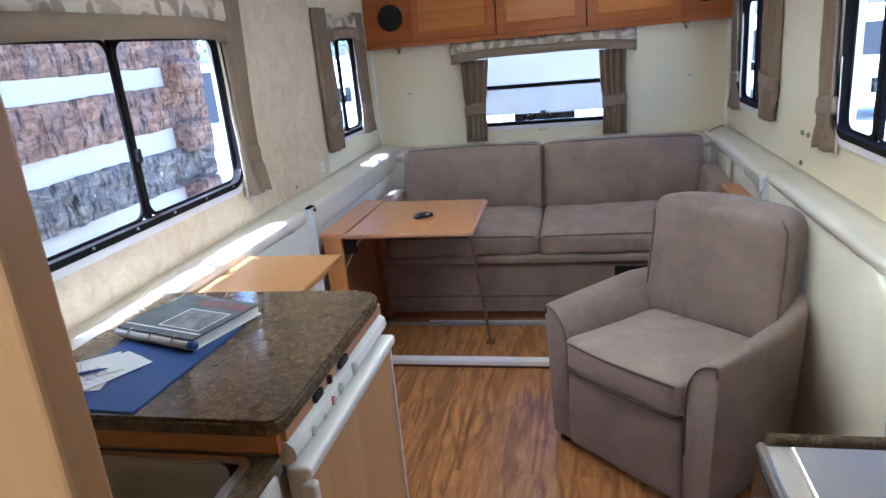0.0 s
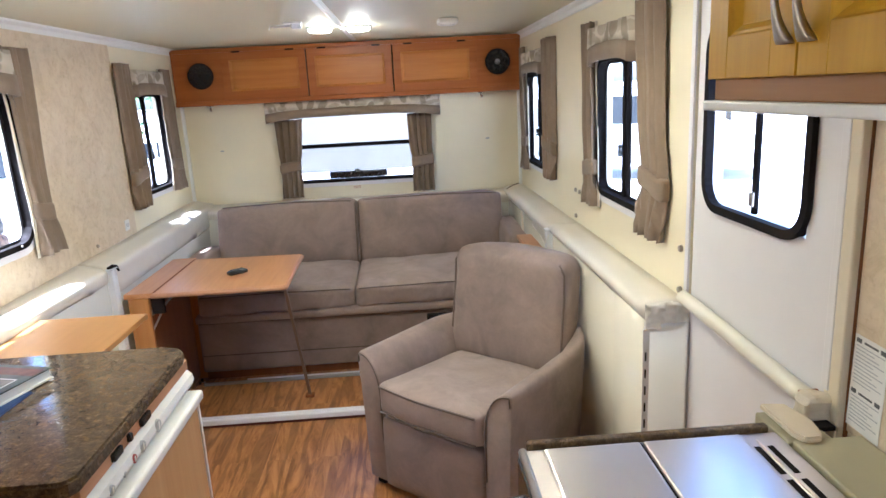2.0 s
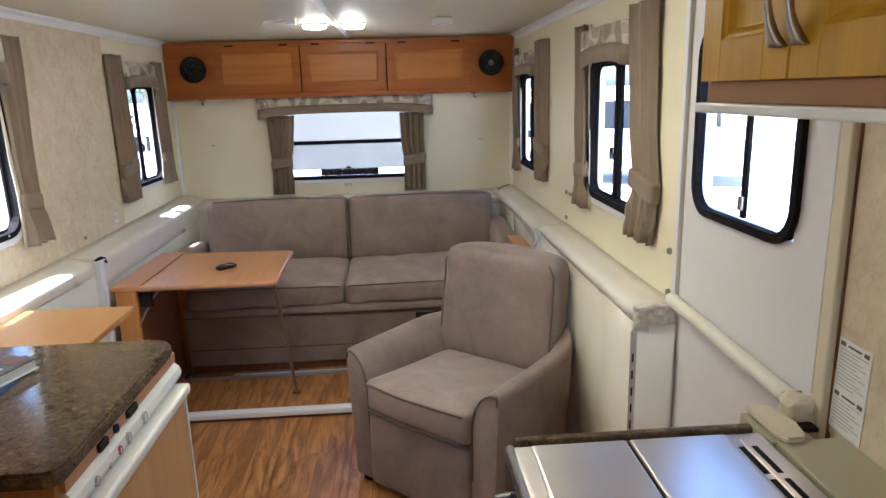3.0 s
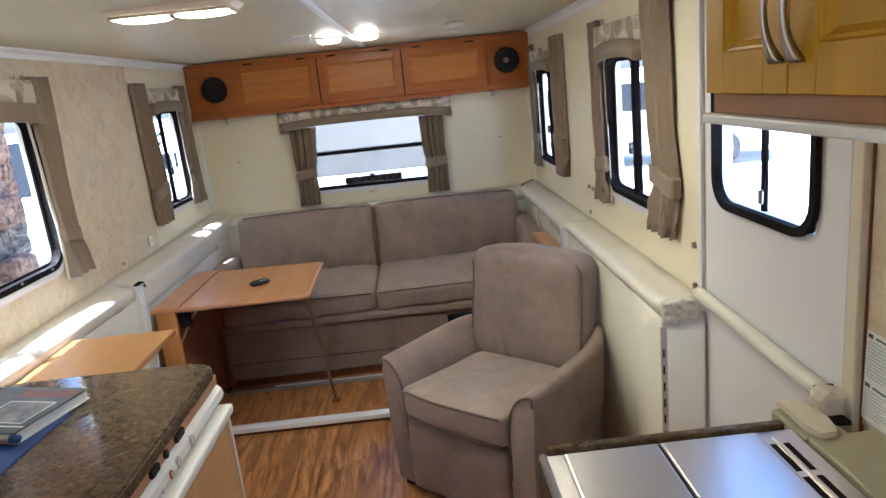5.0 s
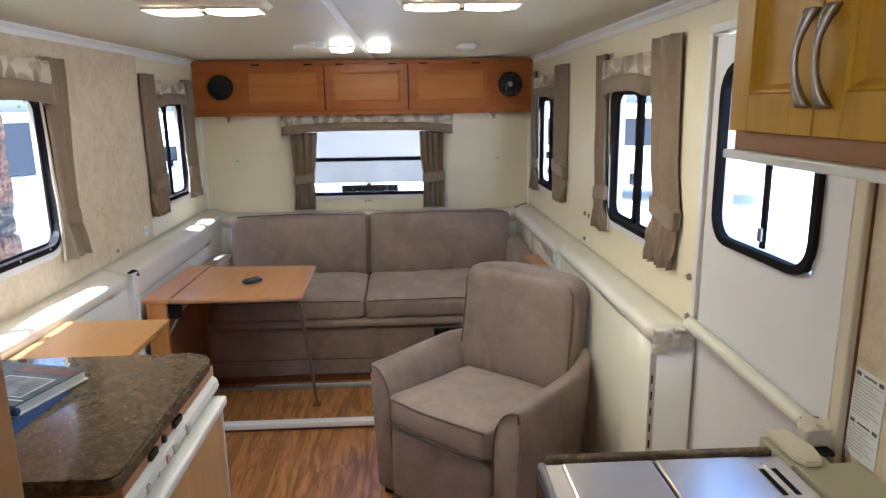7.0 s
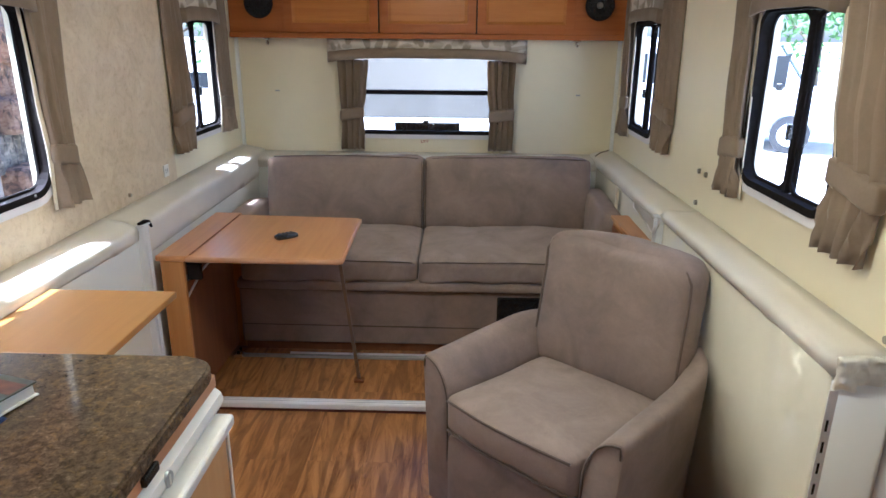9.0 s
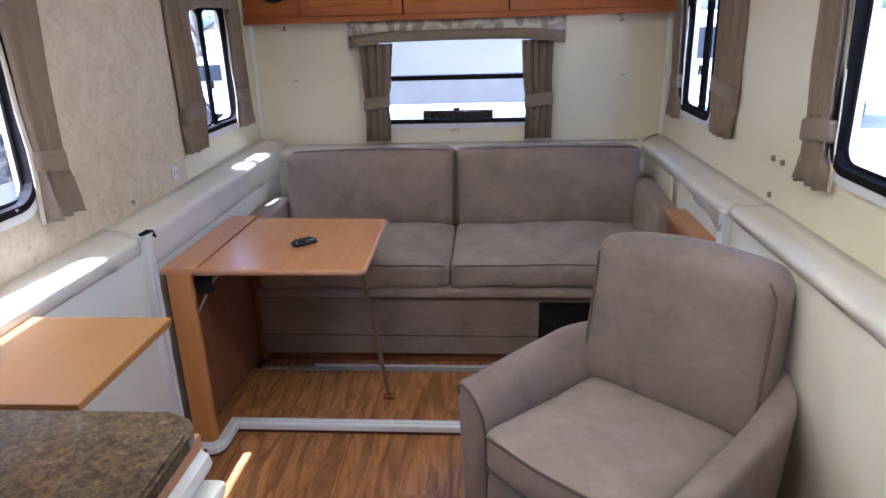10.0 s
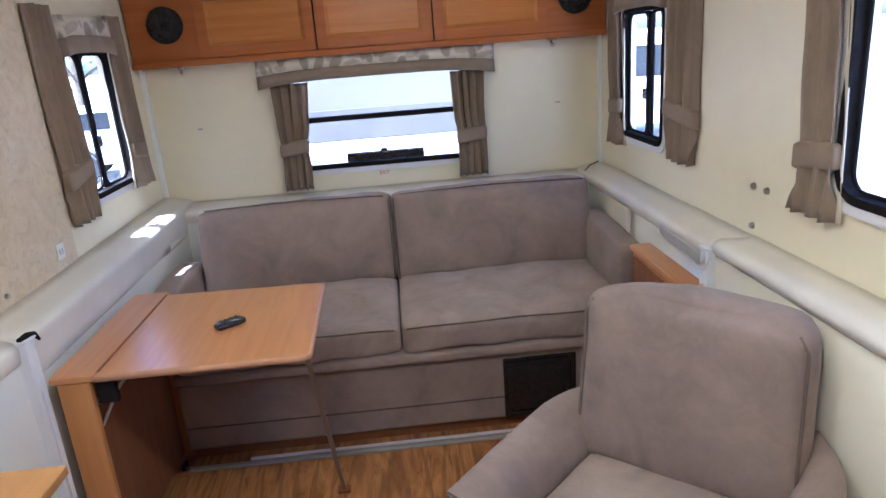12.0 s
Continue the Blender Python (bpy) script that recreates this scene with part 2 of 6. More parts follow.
def make_floor():
    """Oak-pattern vinyl: narrow strips along y with wild grain."""
    m, nt, b = nodes_of("oak_vinyl_floor")
    tc = nt.nodes.new("ShaderNodeTexCoord")
    br = N(nt, "ShaderNodeTexBrick", Scale=1.0, Mortar_Size=0.0012, Brick_Width=0.95, Row_Height=0.11)
    br.inputs["Color1"].default_value, br.inputs["Color2"].default_value = (0.15, 0.15, 0.15, 1), (0.85, 0.85, 0.85, 1)
    br.inputs["Mortar"].default_value = (0.0, 0.0, 0.0, 1)
    rot = nt.nodes.new("ShaderNodeMapping")
    rot.inputs["Rotation"].default_value = (0, 0, radians(90))
    nt.links.new(tc.outputs["Object"], rot.inputs["Vector"])
    nt.links.new(rot.outputs["Vector"], br.inputs["Vector"])
    off = nt.nodes.new("ShaderNodeVectorMath")
    off.operation = "MULTIPLY_ADD"
    off.inputs[1].default_value = (3.0, 7.0, 5.0)
    nt.links.new(br.outputs["Color"], off.inputs[0])
    mp = nt.nodes.new("ShaderNodeMapping")
    mp.inputs["Scale"].default_value = (8.0, 1.25, 1.0)
    nt.links.new(tc.outputs["Object"], mp.inputs["Vector"])
    nt.links.new(mp.outputs["Vector"], off.inputs[2])
    g = noise_tex(nt, off.outputs[0], 1.7, 8, 0.66, 2.6)
    w = N(nt, "ShaderNodeTexWave", Scale=0.45, Distortion=22.0, Detail=4.0, Detail_Scale=0.8)
    nt.links.new(off.outputs[0], w.inputs["Vector"])
    c = ramp(nt, g, (0.33, (0.135, 0.050, 0.014)), (0.45, (0.29, 0.124, 0.033)), (0.63, (0.44, 0.211, 0.064)))
    c = mix(nt, c, (0.12, 0.045, 0.014), ramp(nt, w.outputs["Fac"], (0.78, (0, 0, 0)), (0.95, (0.55, 0.55, 0.55))))
    c = mix(nt, c, scale_c((0.30, 0.13, 0.04), 0.75), ramp(nt, br.outputs["Color"], (0.1, (0.12, 0.12, 0.12)), (0.9, (0, 0, 0))))
    nt.links.new(c, b.inputs["Base Color"])
    b.inputs["Roughness"].default_value = 0.36
    bump(nt, b, g, 0.12, 0.001)
    return m


M_FLOOR = make_floor()


def make_granite():
    m, nt, b = nodes_of("brown_granite_laminate")
    v = coords(nt)
    n1 = noise_tex(nt, v, 62.0, 5, 0.74, 0.4)
    n2 = noise_tex(nt, v, 140.0, 4, 0.75)
    n3 = noise_tex(nt, v, 55.0, 3, 0.6, 0.8)
    n4 = noise_tex(nt, v, 9.0, 3, 0.6)
    c = ramp(nt, n1, (0.30, (0.040, 0.028, 0.020)), (0.46, (0.090, 0.062, 0.037)), (0.58, (0.135, 0.096, 0.056)), (0.72, (0.28, 0.21, 0.13)))
    c = mix(nt, c, (0.018, 0.013, 0.011), ramp(nt, n2, (0.52, (0, 0, 0)), (0.66, (0.55, 0.55, 0.55))))
    c = mix(nt, c, (0.20, 0.130, 0.050), ramp(nt, n3, (0.55, (0, 0, 0)), (0.66, (0.55, 0.55, 0.55))))
    c = mix(nt, c, (0.12, 0.10, 0.07), ramp(nt, n4, (0.45, (0, 0, 0)), (0.7, (0.3, 0.3, 0.3))))
    nt.links.new(c, b.inputs["Base Color"])
    b.inputs["Roughness"].default_value = 0.10
    bump(nt, b, n1, 0.04, 0.0005)
    return m


M_GRANITE = make_granite()


def make_leafcloth():
    """Cream cloth printed with blurred grey and brown leaves of two sizes."""
    m, nt, b = nodes_of("leaf_print_cloth")
    v = coords(nt)
    nz = N(nt, "ShaderNodeTexNoise", Scale=8.0, Detail=1.5)
    nt.links.new(v, nz.inputs["Vector"])
    bend = nt.nodes.new("ShaderNodeVectorMath")
    bend.operation = "MULTIPLY_ADD"
    bend.inputs[1].default_value = (0.09, 0.09, 0.09)
    nt.links.new(nz.outputs["Color"], bend.inputs[0])
    nt.links.new(v, bend.inputs[2])
    c = (0.58, 0.52, 0.42)
    for size, turn, colour, reach in (((9.0, 9.0, 20.0), (0.6, 0.5, 0.3), (0.40, 0.34, 0.26), 0.46), ((16.0, 16.0, 9.0), (0.3, 0.9, 0.8), (0.27, 0.225, 0.165), 0.40)):
        mp = nt.nodes.new("ShaderNodeMapping")
        mp.inputs["Scale"].default_value, mp.inputs["Rotation"].default_value = size, turn
        nt.links.new(bend.outputs[0], mp.inputs["Vector"])
        vo = N(nt, "ShaderNodeTexVoronoi", Scale=1.0)
        nt.links.new(mp.outputs["Vector"], vo.inputs["Vector"])
        c = mix(nt, c, colour, ramp(nt, vo.outputs["Distance"], (reach - 0.05, (0.9, 0.9, 0.9)), (reach + 0.04, (0, 0, 0))))
    nt.links.new(c, b.inputs["Base Color"])
    b.inputs["Roughness"].default_value = 0.95
    return m


M_LEAFCLOTH = make_leafcloth()


def make_log(name, dark, middle, light, grey=0.75):
    m, nt, b = nodes_of(name)
    v = coords(nt, (1, 1, 1))
    cell = N(nt, "ShaderNodeTexVoronoi", Scale=1.0)
    nt.links.new(coords(nt, (2.0, 8.0, 5.0)), cell.inputs["Vector"])
    a = noise_tex(nt, coords(nt, (1, 0.6, 1.8)), 9.0, 6, 0.7, 0.8)
    f = noise_tex(nt, coords(nt, (1.0, 1.5, 0.55)), 16.0, 5, 0.7, 0.25)
    c = ramp(nt, a, (0.30, dark), (0.48, middle), (0.68, light))
    c = mix(nt, c, (0.13, 0.125, 0.12), ramp(nt, cell.outputs["Color"], (0.35, (0.0, 0.0, 0.0)), (0.8, (grey, grey, grey))))
    c = mix(nt, c, (0.020, 0.016, 0.014), ramp(nt, f, (0.52, (0, 0, 0)), (0.62, (0.85, 0.85, 0.85))))
    nt.links.new(c, b.inputs["Base Color"])
    b.inputs["Roughness"].default_value = 0.9
    bump(nt, b, f, 1.0, 0.02)
    return m


M_LOG = make_log("brown_hewn_log", (0.060, 0.032, 0.019), (0.235, 0.118, 0.058), (0.40, 0.25, 0.145), 0.30)
M_LOGGREY = make_log("grey_hewn_log", (0.042, 0.035, 0.028), (0.155, 0.126, 0.092), (0.37, 0.30, 0.22), 0.45)


def emitter(name, colour, strength):
    m, nt, b = nodes_of(name)
    b.inputs["Base Color"].default_value = (*colour, 1)
    b.inputs["Roughness"].default_value = 0.4
    b.inputs["Emission Color"].default_value = (*colour, 1)
    b.inputs["Emission Strength"].default_value = strength
    return m


M_LAMP = emitter("lit_lamp_lens", (1.0, 0.83, 0.50), 15.0)


# ---- mesh helpers ----
def link_mesh(name, bm, material, smooth=False):
    me = bpy.data.meshes.new(name)
    bmesh.ops.recalc_face_normals(bm, faces=bm.faces[:])
    if smooth:
        for f in bm.faces:
            f.smooth = True
    bm.to_mesh(me)
    bm.free()
    for mt in (material if isinstance(material, (list, tuple)) else [material]):
        me.materials.append(mt)
    return new(name, me)


def part(name, bm, material, parent, label="", smooth=False):
    ob = link_mesh(name, bm, material, smooth)
    ob.parent = parent
    if label:
        tagged(ob, label)
    return ob


def thing(name, m, label, category, group="", kind=""):
    ob = new(name)
    ob.empty_display_size = 0.05
    ob.matrix_world = m
    return tagged(ob, label, category, group, kind)


def box(x0, y0, z0, x1, y1, z1, bev=0.0, seg=2, bm=None):
    own = bm is None
    if own:
        bm = bmesh.new()
    r = bmesh.ops.create_cube(bm, size=1)
    vs = r["verts"]
    for v in vs:
        v.co = Vector(((x0 + x1) / 2 + v.co.x * (x1 - x0), (y0 + y1) / 2 + v.co.y * (y1 - y0), (z0 + z1) / 2 + v.co.z * (z1 - z0)))
    if bev > 0:
        es = list({e for v in vs for e in v.link_edges})
        bmesh.ops.bevel(bm, geom=es, offset=bev, segments=seg, profile=0.5, affect="EDGES")
    return bm


def cushion(sx, sy, sz, r=0.04, puff=(0.01, 0.01, 0.01), n=9, rough=0.0, seed=0.0):
    """A stuffed block centred on the origin: rounded edges, faces bulged outwards, small wrinkles."""
    bm = bmesh.new()
    bmesh.ops.create_cube(bm, size=2)
    bmesh.ops.subdivide_edges(bm, edges=bm.edges[:], cuts=n, use_grid_fill=True)
    h = Vector((sx / 2, sy / 2, sz / 2))
    for v in bm.verts:
        u = v.co.copy()
        p = Vector([math.copysign(abs(c) ** 0.8, c) * k for c, k in zip(u, h)])
        q = Vector([max(-k + r, min(k - r, c)) for c, k in zip(p, h)])
        d = p - q
        if d.length > 1e-9:
            p = q + d.normalized() * r
        for i in range(3):
            if abs(u[i]) > 0.999:
                j, k = (i + 1) % 3, (i + 2) % 3
                p[i] += math.copysign(puff[i], u[i]) * (1 - u[j] ** 2) * (1 - u[k] ** 2)
        if rough:
            w = noise.noise(Vector((p.x * 7 + seed, p.y * 7, p.z * 7)))
            p += Vector([rough * w * c for c in (0.4, 1.0, 1.0)])
        v.co = p
    return bm


def tube(points, r, sides=6, closed=False, bm=None):
    """A round cord through the points."""
    own = bm is None
    if own:
        bm = bmesh.new()
    pts = [Vector(p) for p in points]
    rings = []
    n = len(pts)
    for i, p in enumerate(pts):
        a = pts[(i - 1) % n] if (closed or i > 0) else p
        b = pts[(i + 1) % n] if (closed or i < n - 1) else p
        t = (b - a).normalized()
        up = Vector((0, 0, 1)) if abs(t.z) < 0.9 else Vector((1, 0, 0))
        s = t.cross(up).normalized()
        w = s.cross(t)
        rr = r[i] if isinstance(r, (list, tuple)) else r
        rings.append([bm.verts.new(p + (s * math.cos(k * math.tau / sides) + w * math.sin(k * math.tau / sides)) * rr) for k in range(sides)])
    for i in range(n if closed else n - 1):
        a, b = rings[i], rings[(i + 1) % n]
        for k in range(sides):
            bm.faces.new((a[k], a[(k + 1) % sides], b[(k + 1) % sides], b[k]))
    if not closed:
        bm.faces.new(rings[0][::-1])
        bm.faces.new(rings[-1])
    return bm


def round_rect(w, h, r, seg=5):
    pts = []
    for cx, cy, a0 in ((w / 2 - r, h / 2 - r, 0), (-w / 2 + r, h / 2 - r, 90), (-w / 2 + r, -h / 2 + r, 180), (w / 2 - r, -h / 2 + r, 270)):
        for k in range(seg + 1):
            a = radians(a0 + 90 * k / seg)
            pts.append((cx + r * math.cos(a), cy + r * math.sin(a)))
    return pts


def ring(w, h, r, t, d0, d1, bm=None, seg=5):
    """A frame in the x-z plane, w by h, bar width t, from y=d0 to y=d1."""
    bm = bm or bmesh.new()
    out, inn = round_rect(w, h, r, seg), round_rect(w - 2 * t, h - 2 * t, max(r - t, 0.006), seg)
    n = len(out)
    L = [[bm.verts.new((p[0], d, p[1])) for p in ps] for ps, d in ((out, d0), (inn, d0), (inn, d1), (out, d1))]
    for a, b in ((0, 1), (1, 2), (2, 3), (3, 0)):
        for i in range(n):
            j = (i + 1) % n
            bm.faces.new((L[a][i], L[a][j], L[b][j], L[b][i]))
    return bm


def slab(pts, z0, z1, bm=None):
    """A plate with the outline pts in the x-y plane."""
    bm = bm or bmesh.new()
    a = [bm.verts.new((x, y, z0)) for x, y in pts]
    b = [bm.verts.new((x, y, z1)) for x, y in pts]
    n = len(pts)
    bm.faces.new(a[::-1])
    bm.faces.new(b)
    for i in range(n):
        j = (i + 1) % n
        bm.faces.new((a[i], a[j], b[j], b[i]))
    return bm


def extrude_profile(profile, length, bm=None):
    """A closed outline in x-z swept along y from 0 to length."""
    bm = bm or bmesh.new()
    a = [bm.verts.new((x, 0, z)) for x, z in profile]
    b = [bm.verts.new((x, length, z)) for x, z in profile]
    n = len(profile)
    bm.faces.new(a)
    bm.faces.new(b[::-1])
    for i in range(n):
        j = (i + 1) % n
        bm.faces.new((a[i], b[i], b[j], a[j]))
    return bm


def disc(r, d, sides=24, bm=None, centre=(0, 0, 0), r2=None):
    """A short cylinder along y."""
    bm = bm or bmesh.new()
    m = Matrix.Translation(centre) @ pose(0, 0, 0, 90, 0, 0)
    bmesh.ops.create_cone(bm, cap_ends=True, segments=sides, radius1=r, radius2=r if r2 is None else r2, depth=d, matrix=m)
    return bm


def wall_with_holes(name, axis, at, thick, a0, a1, z0, z1, holes, material, label):
    """An upright wall with openings. axis 'x': the wall lies in x = at and runs along y; 'y': the reverse. holes: (a0, a1, z0, z1)."""
    cuts_a = sorted({a0, a1, *(h[0] for h in holes), *(h[1] for h in holes)})
    cuts_z = sorted({z0, z1, *(h[2] for h in holes), *(h[3] for h in holes)})
    bm = bmesh.new()
    solid = {}
    for i in range(len(cuts_a) - 1):
        for k in range(len(cuts_z) - 1):
            ca, cz = (cuts_a[i] + cuts_a[i + 1]) / 2, (cuts_z[k] + cuts_z[k + 1]) / 2
            solid[i, k] = not any(h[0] < ca < h[1] and h[2] < cz < h[3] for h in holes)
    grid = {}

    def vert(i, k, s):
        if (i, k, s) not in grid:
            p = at + (thick if s else 0)
            grid[i, k, s] = bm.verts.new((p, cuts_a[i], cuts_z[k]) if axis == "x" else (cuts_a[i], p, cuts_z[k]))
        return grid[i, k, s]

    for (i, k), s in solid.items():
        if not s:
            continue
        for side in (0, 1):
            bm.faces.new((vert(i, k, side), vert(i + 1, k, side), vert(i + 1, k + 1, side), vert(i, k + 1, side)))
        for di, dk, e in ((-1, 0, ((i, k), (i, k + 1))), (1, 0, ((i + 1, k), (i + 1, k + 1))), (0, -1, ((i, k), (i + 1, k))), (0, 1, ((i, k + 1), (i + 1, k + 1)))):
            if not solid.get((i + di, k + dk), False):
                (p, q), (r, t) = e
                bm.faces.new((vert(p, q, 0), vert(r, t, 0), vert(r, t, 1), vert(p, q, 1)))
    ob = link_mesh(name, bm, material)
    return tagged(ob, label, "wall", kind="structure")


# ---- the shell of the trailer ----
W_L1, W_L2 = (1.56, 2.795, 1.045, 1.635), (4.00, 4.44, 1.055, 1.61)
W_R3, W_R2 = (3.98, 4.44, 1.075, 1.61), (2.33, 2.865, 1.105, 1.625)
W_F = (-0.40, 0.50, 1.15, 1.60)
W_B = (-0.41, 0.462, 0.972, 1.475)
DOORHOLE = (DOOR_A, DOOR_B, -0.20, 1.765)

wall_with_holes("wall_left", "x", XL, -0.05, YN, YB + 0.05, LEDGE_L - 0.25, ZC, [W_L1, W_L2], M_CREAM, "cream upper side wall of the trailer with two sliding windows")
wall_with_holes("wall_right", "x", XR, 0.05, YN, YB + 0.05, -0.20, ZC, [W_R3, W_R2, DOORHOLE], M_CREAM, "cream upper side wall of the trailer with windows and entry door")
wall_with_holes("wall_back", "y", YB, 0.05, XL, XR, LEDGE_B - 0.12, ZC, [W_B], M_CREAM, "cream end wall of the trailer behind the sofa")
wall_with_holes("wall_front", "y", YN, -0.05, XL - 0.05, XR + 0.05, -0.20, ZC, [W_F], M_CREAM, "cream front wall behind the viewer")
tagged(link_mesh("wall_left_lower", box(LL - 0.06, 2.45, -0.20, LL, YB, 0.79), M_LOWER), "white lower side wall panel", "wall", kind="structure")
tagged(link_mesh("wall_left_lower_near", box(LL - 0.06, YN, -0.20, LL, 2.4495, 0.79), M_LOWER), "white lower side wall panel by the desk", "wall", kind="structure")
bm = bmesh.new()
rows = []
for i in range(29):
    y = 1.980 + 0.30 * i / 24 if i < 25 else 2.28 + (YB - 2.28) * (i - 24) / 4
    x = LR - 0.026 * math.sin(math.pi * min(1.0, (y - 1.980) / 0.30)) * (1 - 0.5 * min(1.0, (y - 1.980) / 0.30))
    rows.append([bm.verts.new(p) for p in ((x, y, -0.20), (x, y, 0.848), (LR + 0.06, y, 0.848), (LR + 0.06, y, -0.20))])
for a, b in zip(rows, rows[1:]):
    for k in range(4):
        bm.faces.new((a[k], a[(k + 1) % 4], b[(k + 1) % 4], b[k]))
bm.faces.new(rows[0])
bm.faces.new(rows[-1][::-1])
for f in bm.faces:
    f.smooth = abs(f.normal.z) < 0.5
tagged(link_mesh("wall_right_lower", bm, M_LOWCREAM), "glossy cream lower side wall panel", "wall", kind="structure")
tagged(link_mesh("wall_back_lower", box(LL, LB, -0.20, LR, LB + 0.06, LEDGE_B - 0.012), M_LOWER), "white lower end wall panel behind the sofa", "wall", kind="structure")
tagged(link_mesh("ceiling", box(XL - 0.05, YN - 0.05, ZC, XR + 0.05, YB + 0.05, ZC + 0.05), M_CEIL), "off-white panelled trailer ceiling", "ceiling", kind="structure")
tagged(link_mesh("floor", box(LL - 0.06, YN, ZF - 0.04, XR, YSTEP, ZF), M_FLOOR), "oak-pattern vinyl floor with wild grain", "floor", kind="structure")
tagged(link_mesh("floor_rear", box(LL - 0.06, YSTEP + 0.001, ZF - 0.04, LR + 0.06, LB + 0.06, 0.0), M_FLOOR), "raised oak-pattern vinyl floor under the table", "floor", kind="structure")
tagged(link_mesh("wallpaper_panel", box(XL, YN, LEDGE_L - 0.03, XL + 0.006, W_L1[0], ZC - 0.001), M_PAPERWALL), "tan mottled wallpaper panel", "wall panel", kind="structure")
for a in ((W_L1[0] + 0.0005, W_L1[1] - 0.0005, LEDGE_L - 0.03, W_L1[2]), (W_L1[0] + 0.0005, W_L1[1] - 0.0005, W_L1[3], ZC - 0.001), (W_L1[1], 3.775, LEDGE_L - 0.03, ZC - 0.001)):
    tagged(link_mesh("wallpaper_panel", box(XL, a[0], a[2], XL + 0.006, a[1], a[3]), M_PAPERWALL), "tan mottled wallpaper panel beside the window", "wall panel", kind="structure")
tagged(link_mesh("wallpaper_panel", box(XR - 0.006, YN, 0.88, XR, 1.232, ZC - 0.001), M_PAPERWALL), "tan mottled wallpaper panel behind the cooker", "wall panel", kind="structure")

# cove mouldings where the walls meet the ceiling
for x, s in ((XL, 1), (XR, -1)):
    bm = extrude_profile([(0, 0), (s * 0.034, 0), (s * 0.030, -0.008), (s * 0.012, -0.018), (s * 0.007, -0.036), (0, -0.040)], YB - YN)
    ob = link_mesh("trim", bm, M_COVE)
    ob.location = (x, YN, ZC - 0.0005)
    tagged(ob, "white cove moulding along the ceiling", "trim", kind="structure")
for x0, x1 in ((XL, XL + 0.022), (XR - 0.022, XR)):
    tagged(link_mesh("trim", box(x0, YB - 0.022, LEDGE_B, x1, YB - 0.001, 1.53, 0.004), M_COVE), "white corner moulding of the end wall", "trim", kind="structure")


def ledge(name, length, wide, z_outs, z_ins, m, label, seed, drop=0.055, mat=None, lip=1.0):
    """Padded vinyl ledge: local x from the upper wall inwards, local y along; sags and ripples along its length."""
    bm = bmesh.new()
    def profile(u):
        z_out, z_in = z_outs[0] + (z_outs[1] - z_outs[0]) * u, z_ins[0] + (z_ins[1] - z_ins[0]) * u
        return [(0.0, z_out - 0.012), (0.0, z_out), (wide * 0.3, z_out - 0.002 + (z_in - z_out) * 0.25), (wide * 0.62, z_out + (z_in - z_out) * 0.6), (wide * 0.86, z_in + 0.004), (wide + 0.006 * lip, z_in - 0.004),
                (wide + 0.004 + 0.012 * lip, z_in - 0.018), (wide + 0.004 + 0.008 * lip, z_in - 0.034)] + ([(wide + 0.007, z_in - 0.05), (wide + 0.006, z_in - drop + 0.03)] if drop > 0.08 else []) + [(wide + 0.004, z_in - drop), (wide + 0.0015, z_in - drop - 0.004), (wide - 0.002, z_in - drop)]
    n = max(8, int(length / 0.045))
    rows = []
    for i in range(n + 1):
        y = length * i / n
        row = []
        prof = profile(i / n)
        for k, (x, z) in enumerate(prof):
            w = noise.noise(Vector((seed, y * 3.1, k * 0.35))) * 0.006 + noise.noise(Vector((seed + 5, y * 11, k * 0.8))) * 0.0036
            hem = len(prof) - 3
            amp = 1.0 if 1 < k <= hem else 0.0
            row.append(bm.verts.new((x + (w * 0.8 if 4 < k <= hem else 0), y, z + w * amp + (w * 1.6 if k == hem else 0))))
        rows.append(row)
    for a, b in zip(rows, rows[1:]):
        for k in range(len(prof)):
            j = (k + 1) % len(prof)
            bm.faces.new((a[k], a[j], b[j], b[k]))
    bm.faces.new(rows[0][::-1])
    bm.faces.new(rows[-1])
    ob = link_mesh(name, bm, mat or M_VINYL, True)
    ob.matrix_world = m
    return tagged(ob, label, "ledge", kind="structure")


ledge("ledge_left_near", 3.085 - 1.0, LL - XL, (0.846, 0.868), (0.872, 0.836), pose(XL + 0.001, 1.0, 0), "pale padded vinyl ledge below the wide window", 3.0, 0.055, M_PALEVINYL, 0.25)
ledge("ledge_left", YB - 3.086, LL - XL, (0.868, 0.884), (0.838, 0.856), pose(XL + 0.001, 3.086, 0), "pale padded vinyl ledge beside the sofa", 4.0, 0.130, M_PALEVINYL, 0.4)
ledge("ledge_right", YB - 3.25, XR - LR, (0.872, 0.890), (0.856, 0.870), pose(XR - 0.001, YB, 0, 0, 0, 180), "pale padded vinyl ledge at the sofa end", 9.0, 0.055, M_PALEVINYL)
ledge("ledge_right_near", 3.245 - 1.975, XR - LR, (0.892, 0.900), (0.888, 0.896), pose(XR - 0.001, 3.245, 0, 0, 0, 180), "pale padded vinyl ledge with a rounded worn edge", 15.0, 0.045, M_PALEVINYL)
ledge("ledge_back", XR - XL - 0.02, YB - LB, (LEDGE_B + 0.016,) * 2, (LEDGE_B,) * 2, pose(XL + 0.01, YB - 0.001, 0, 0, 0, -90), "pale padded vinyl ledge behind the sofa", 22.0)

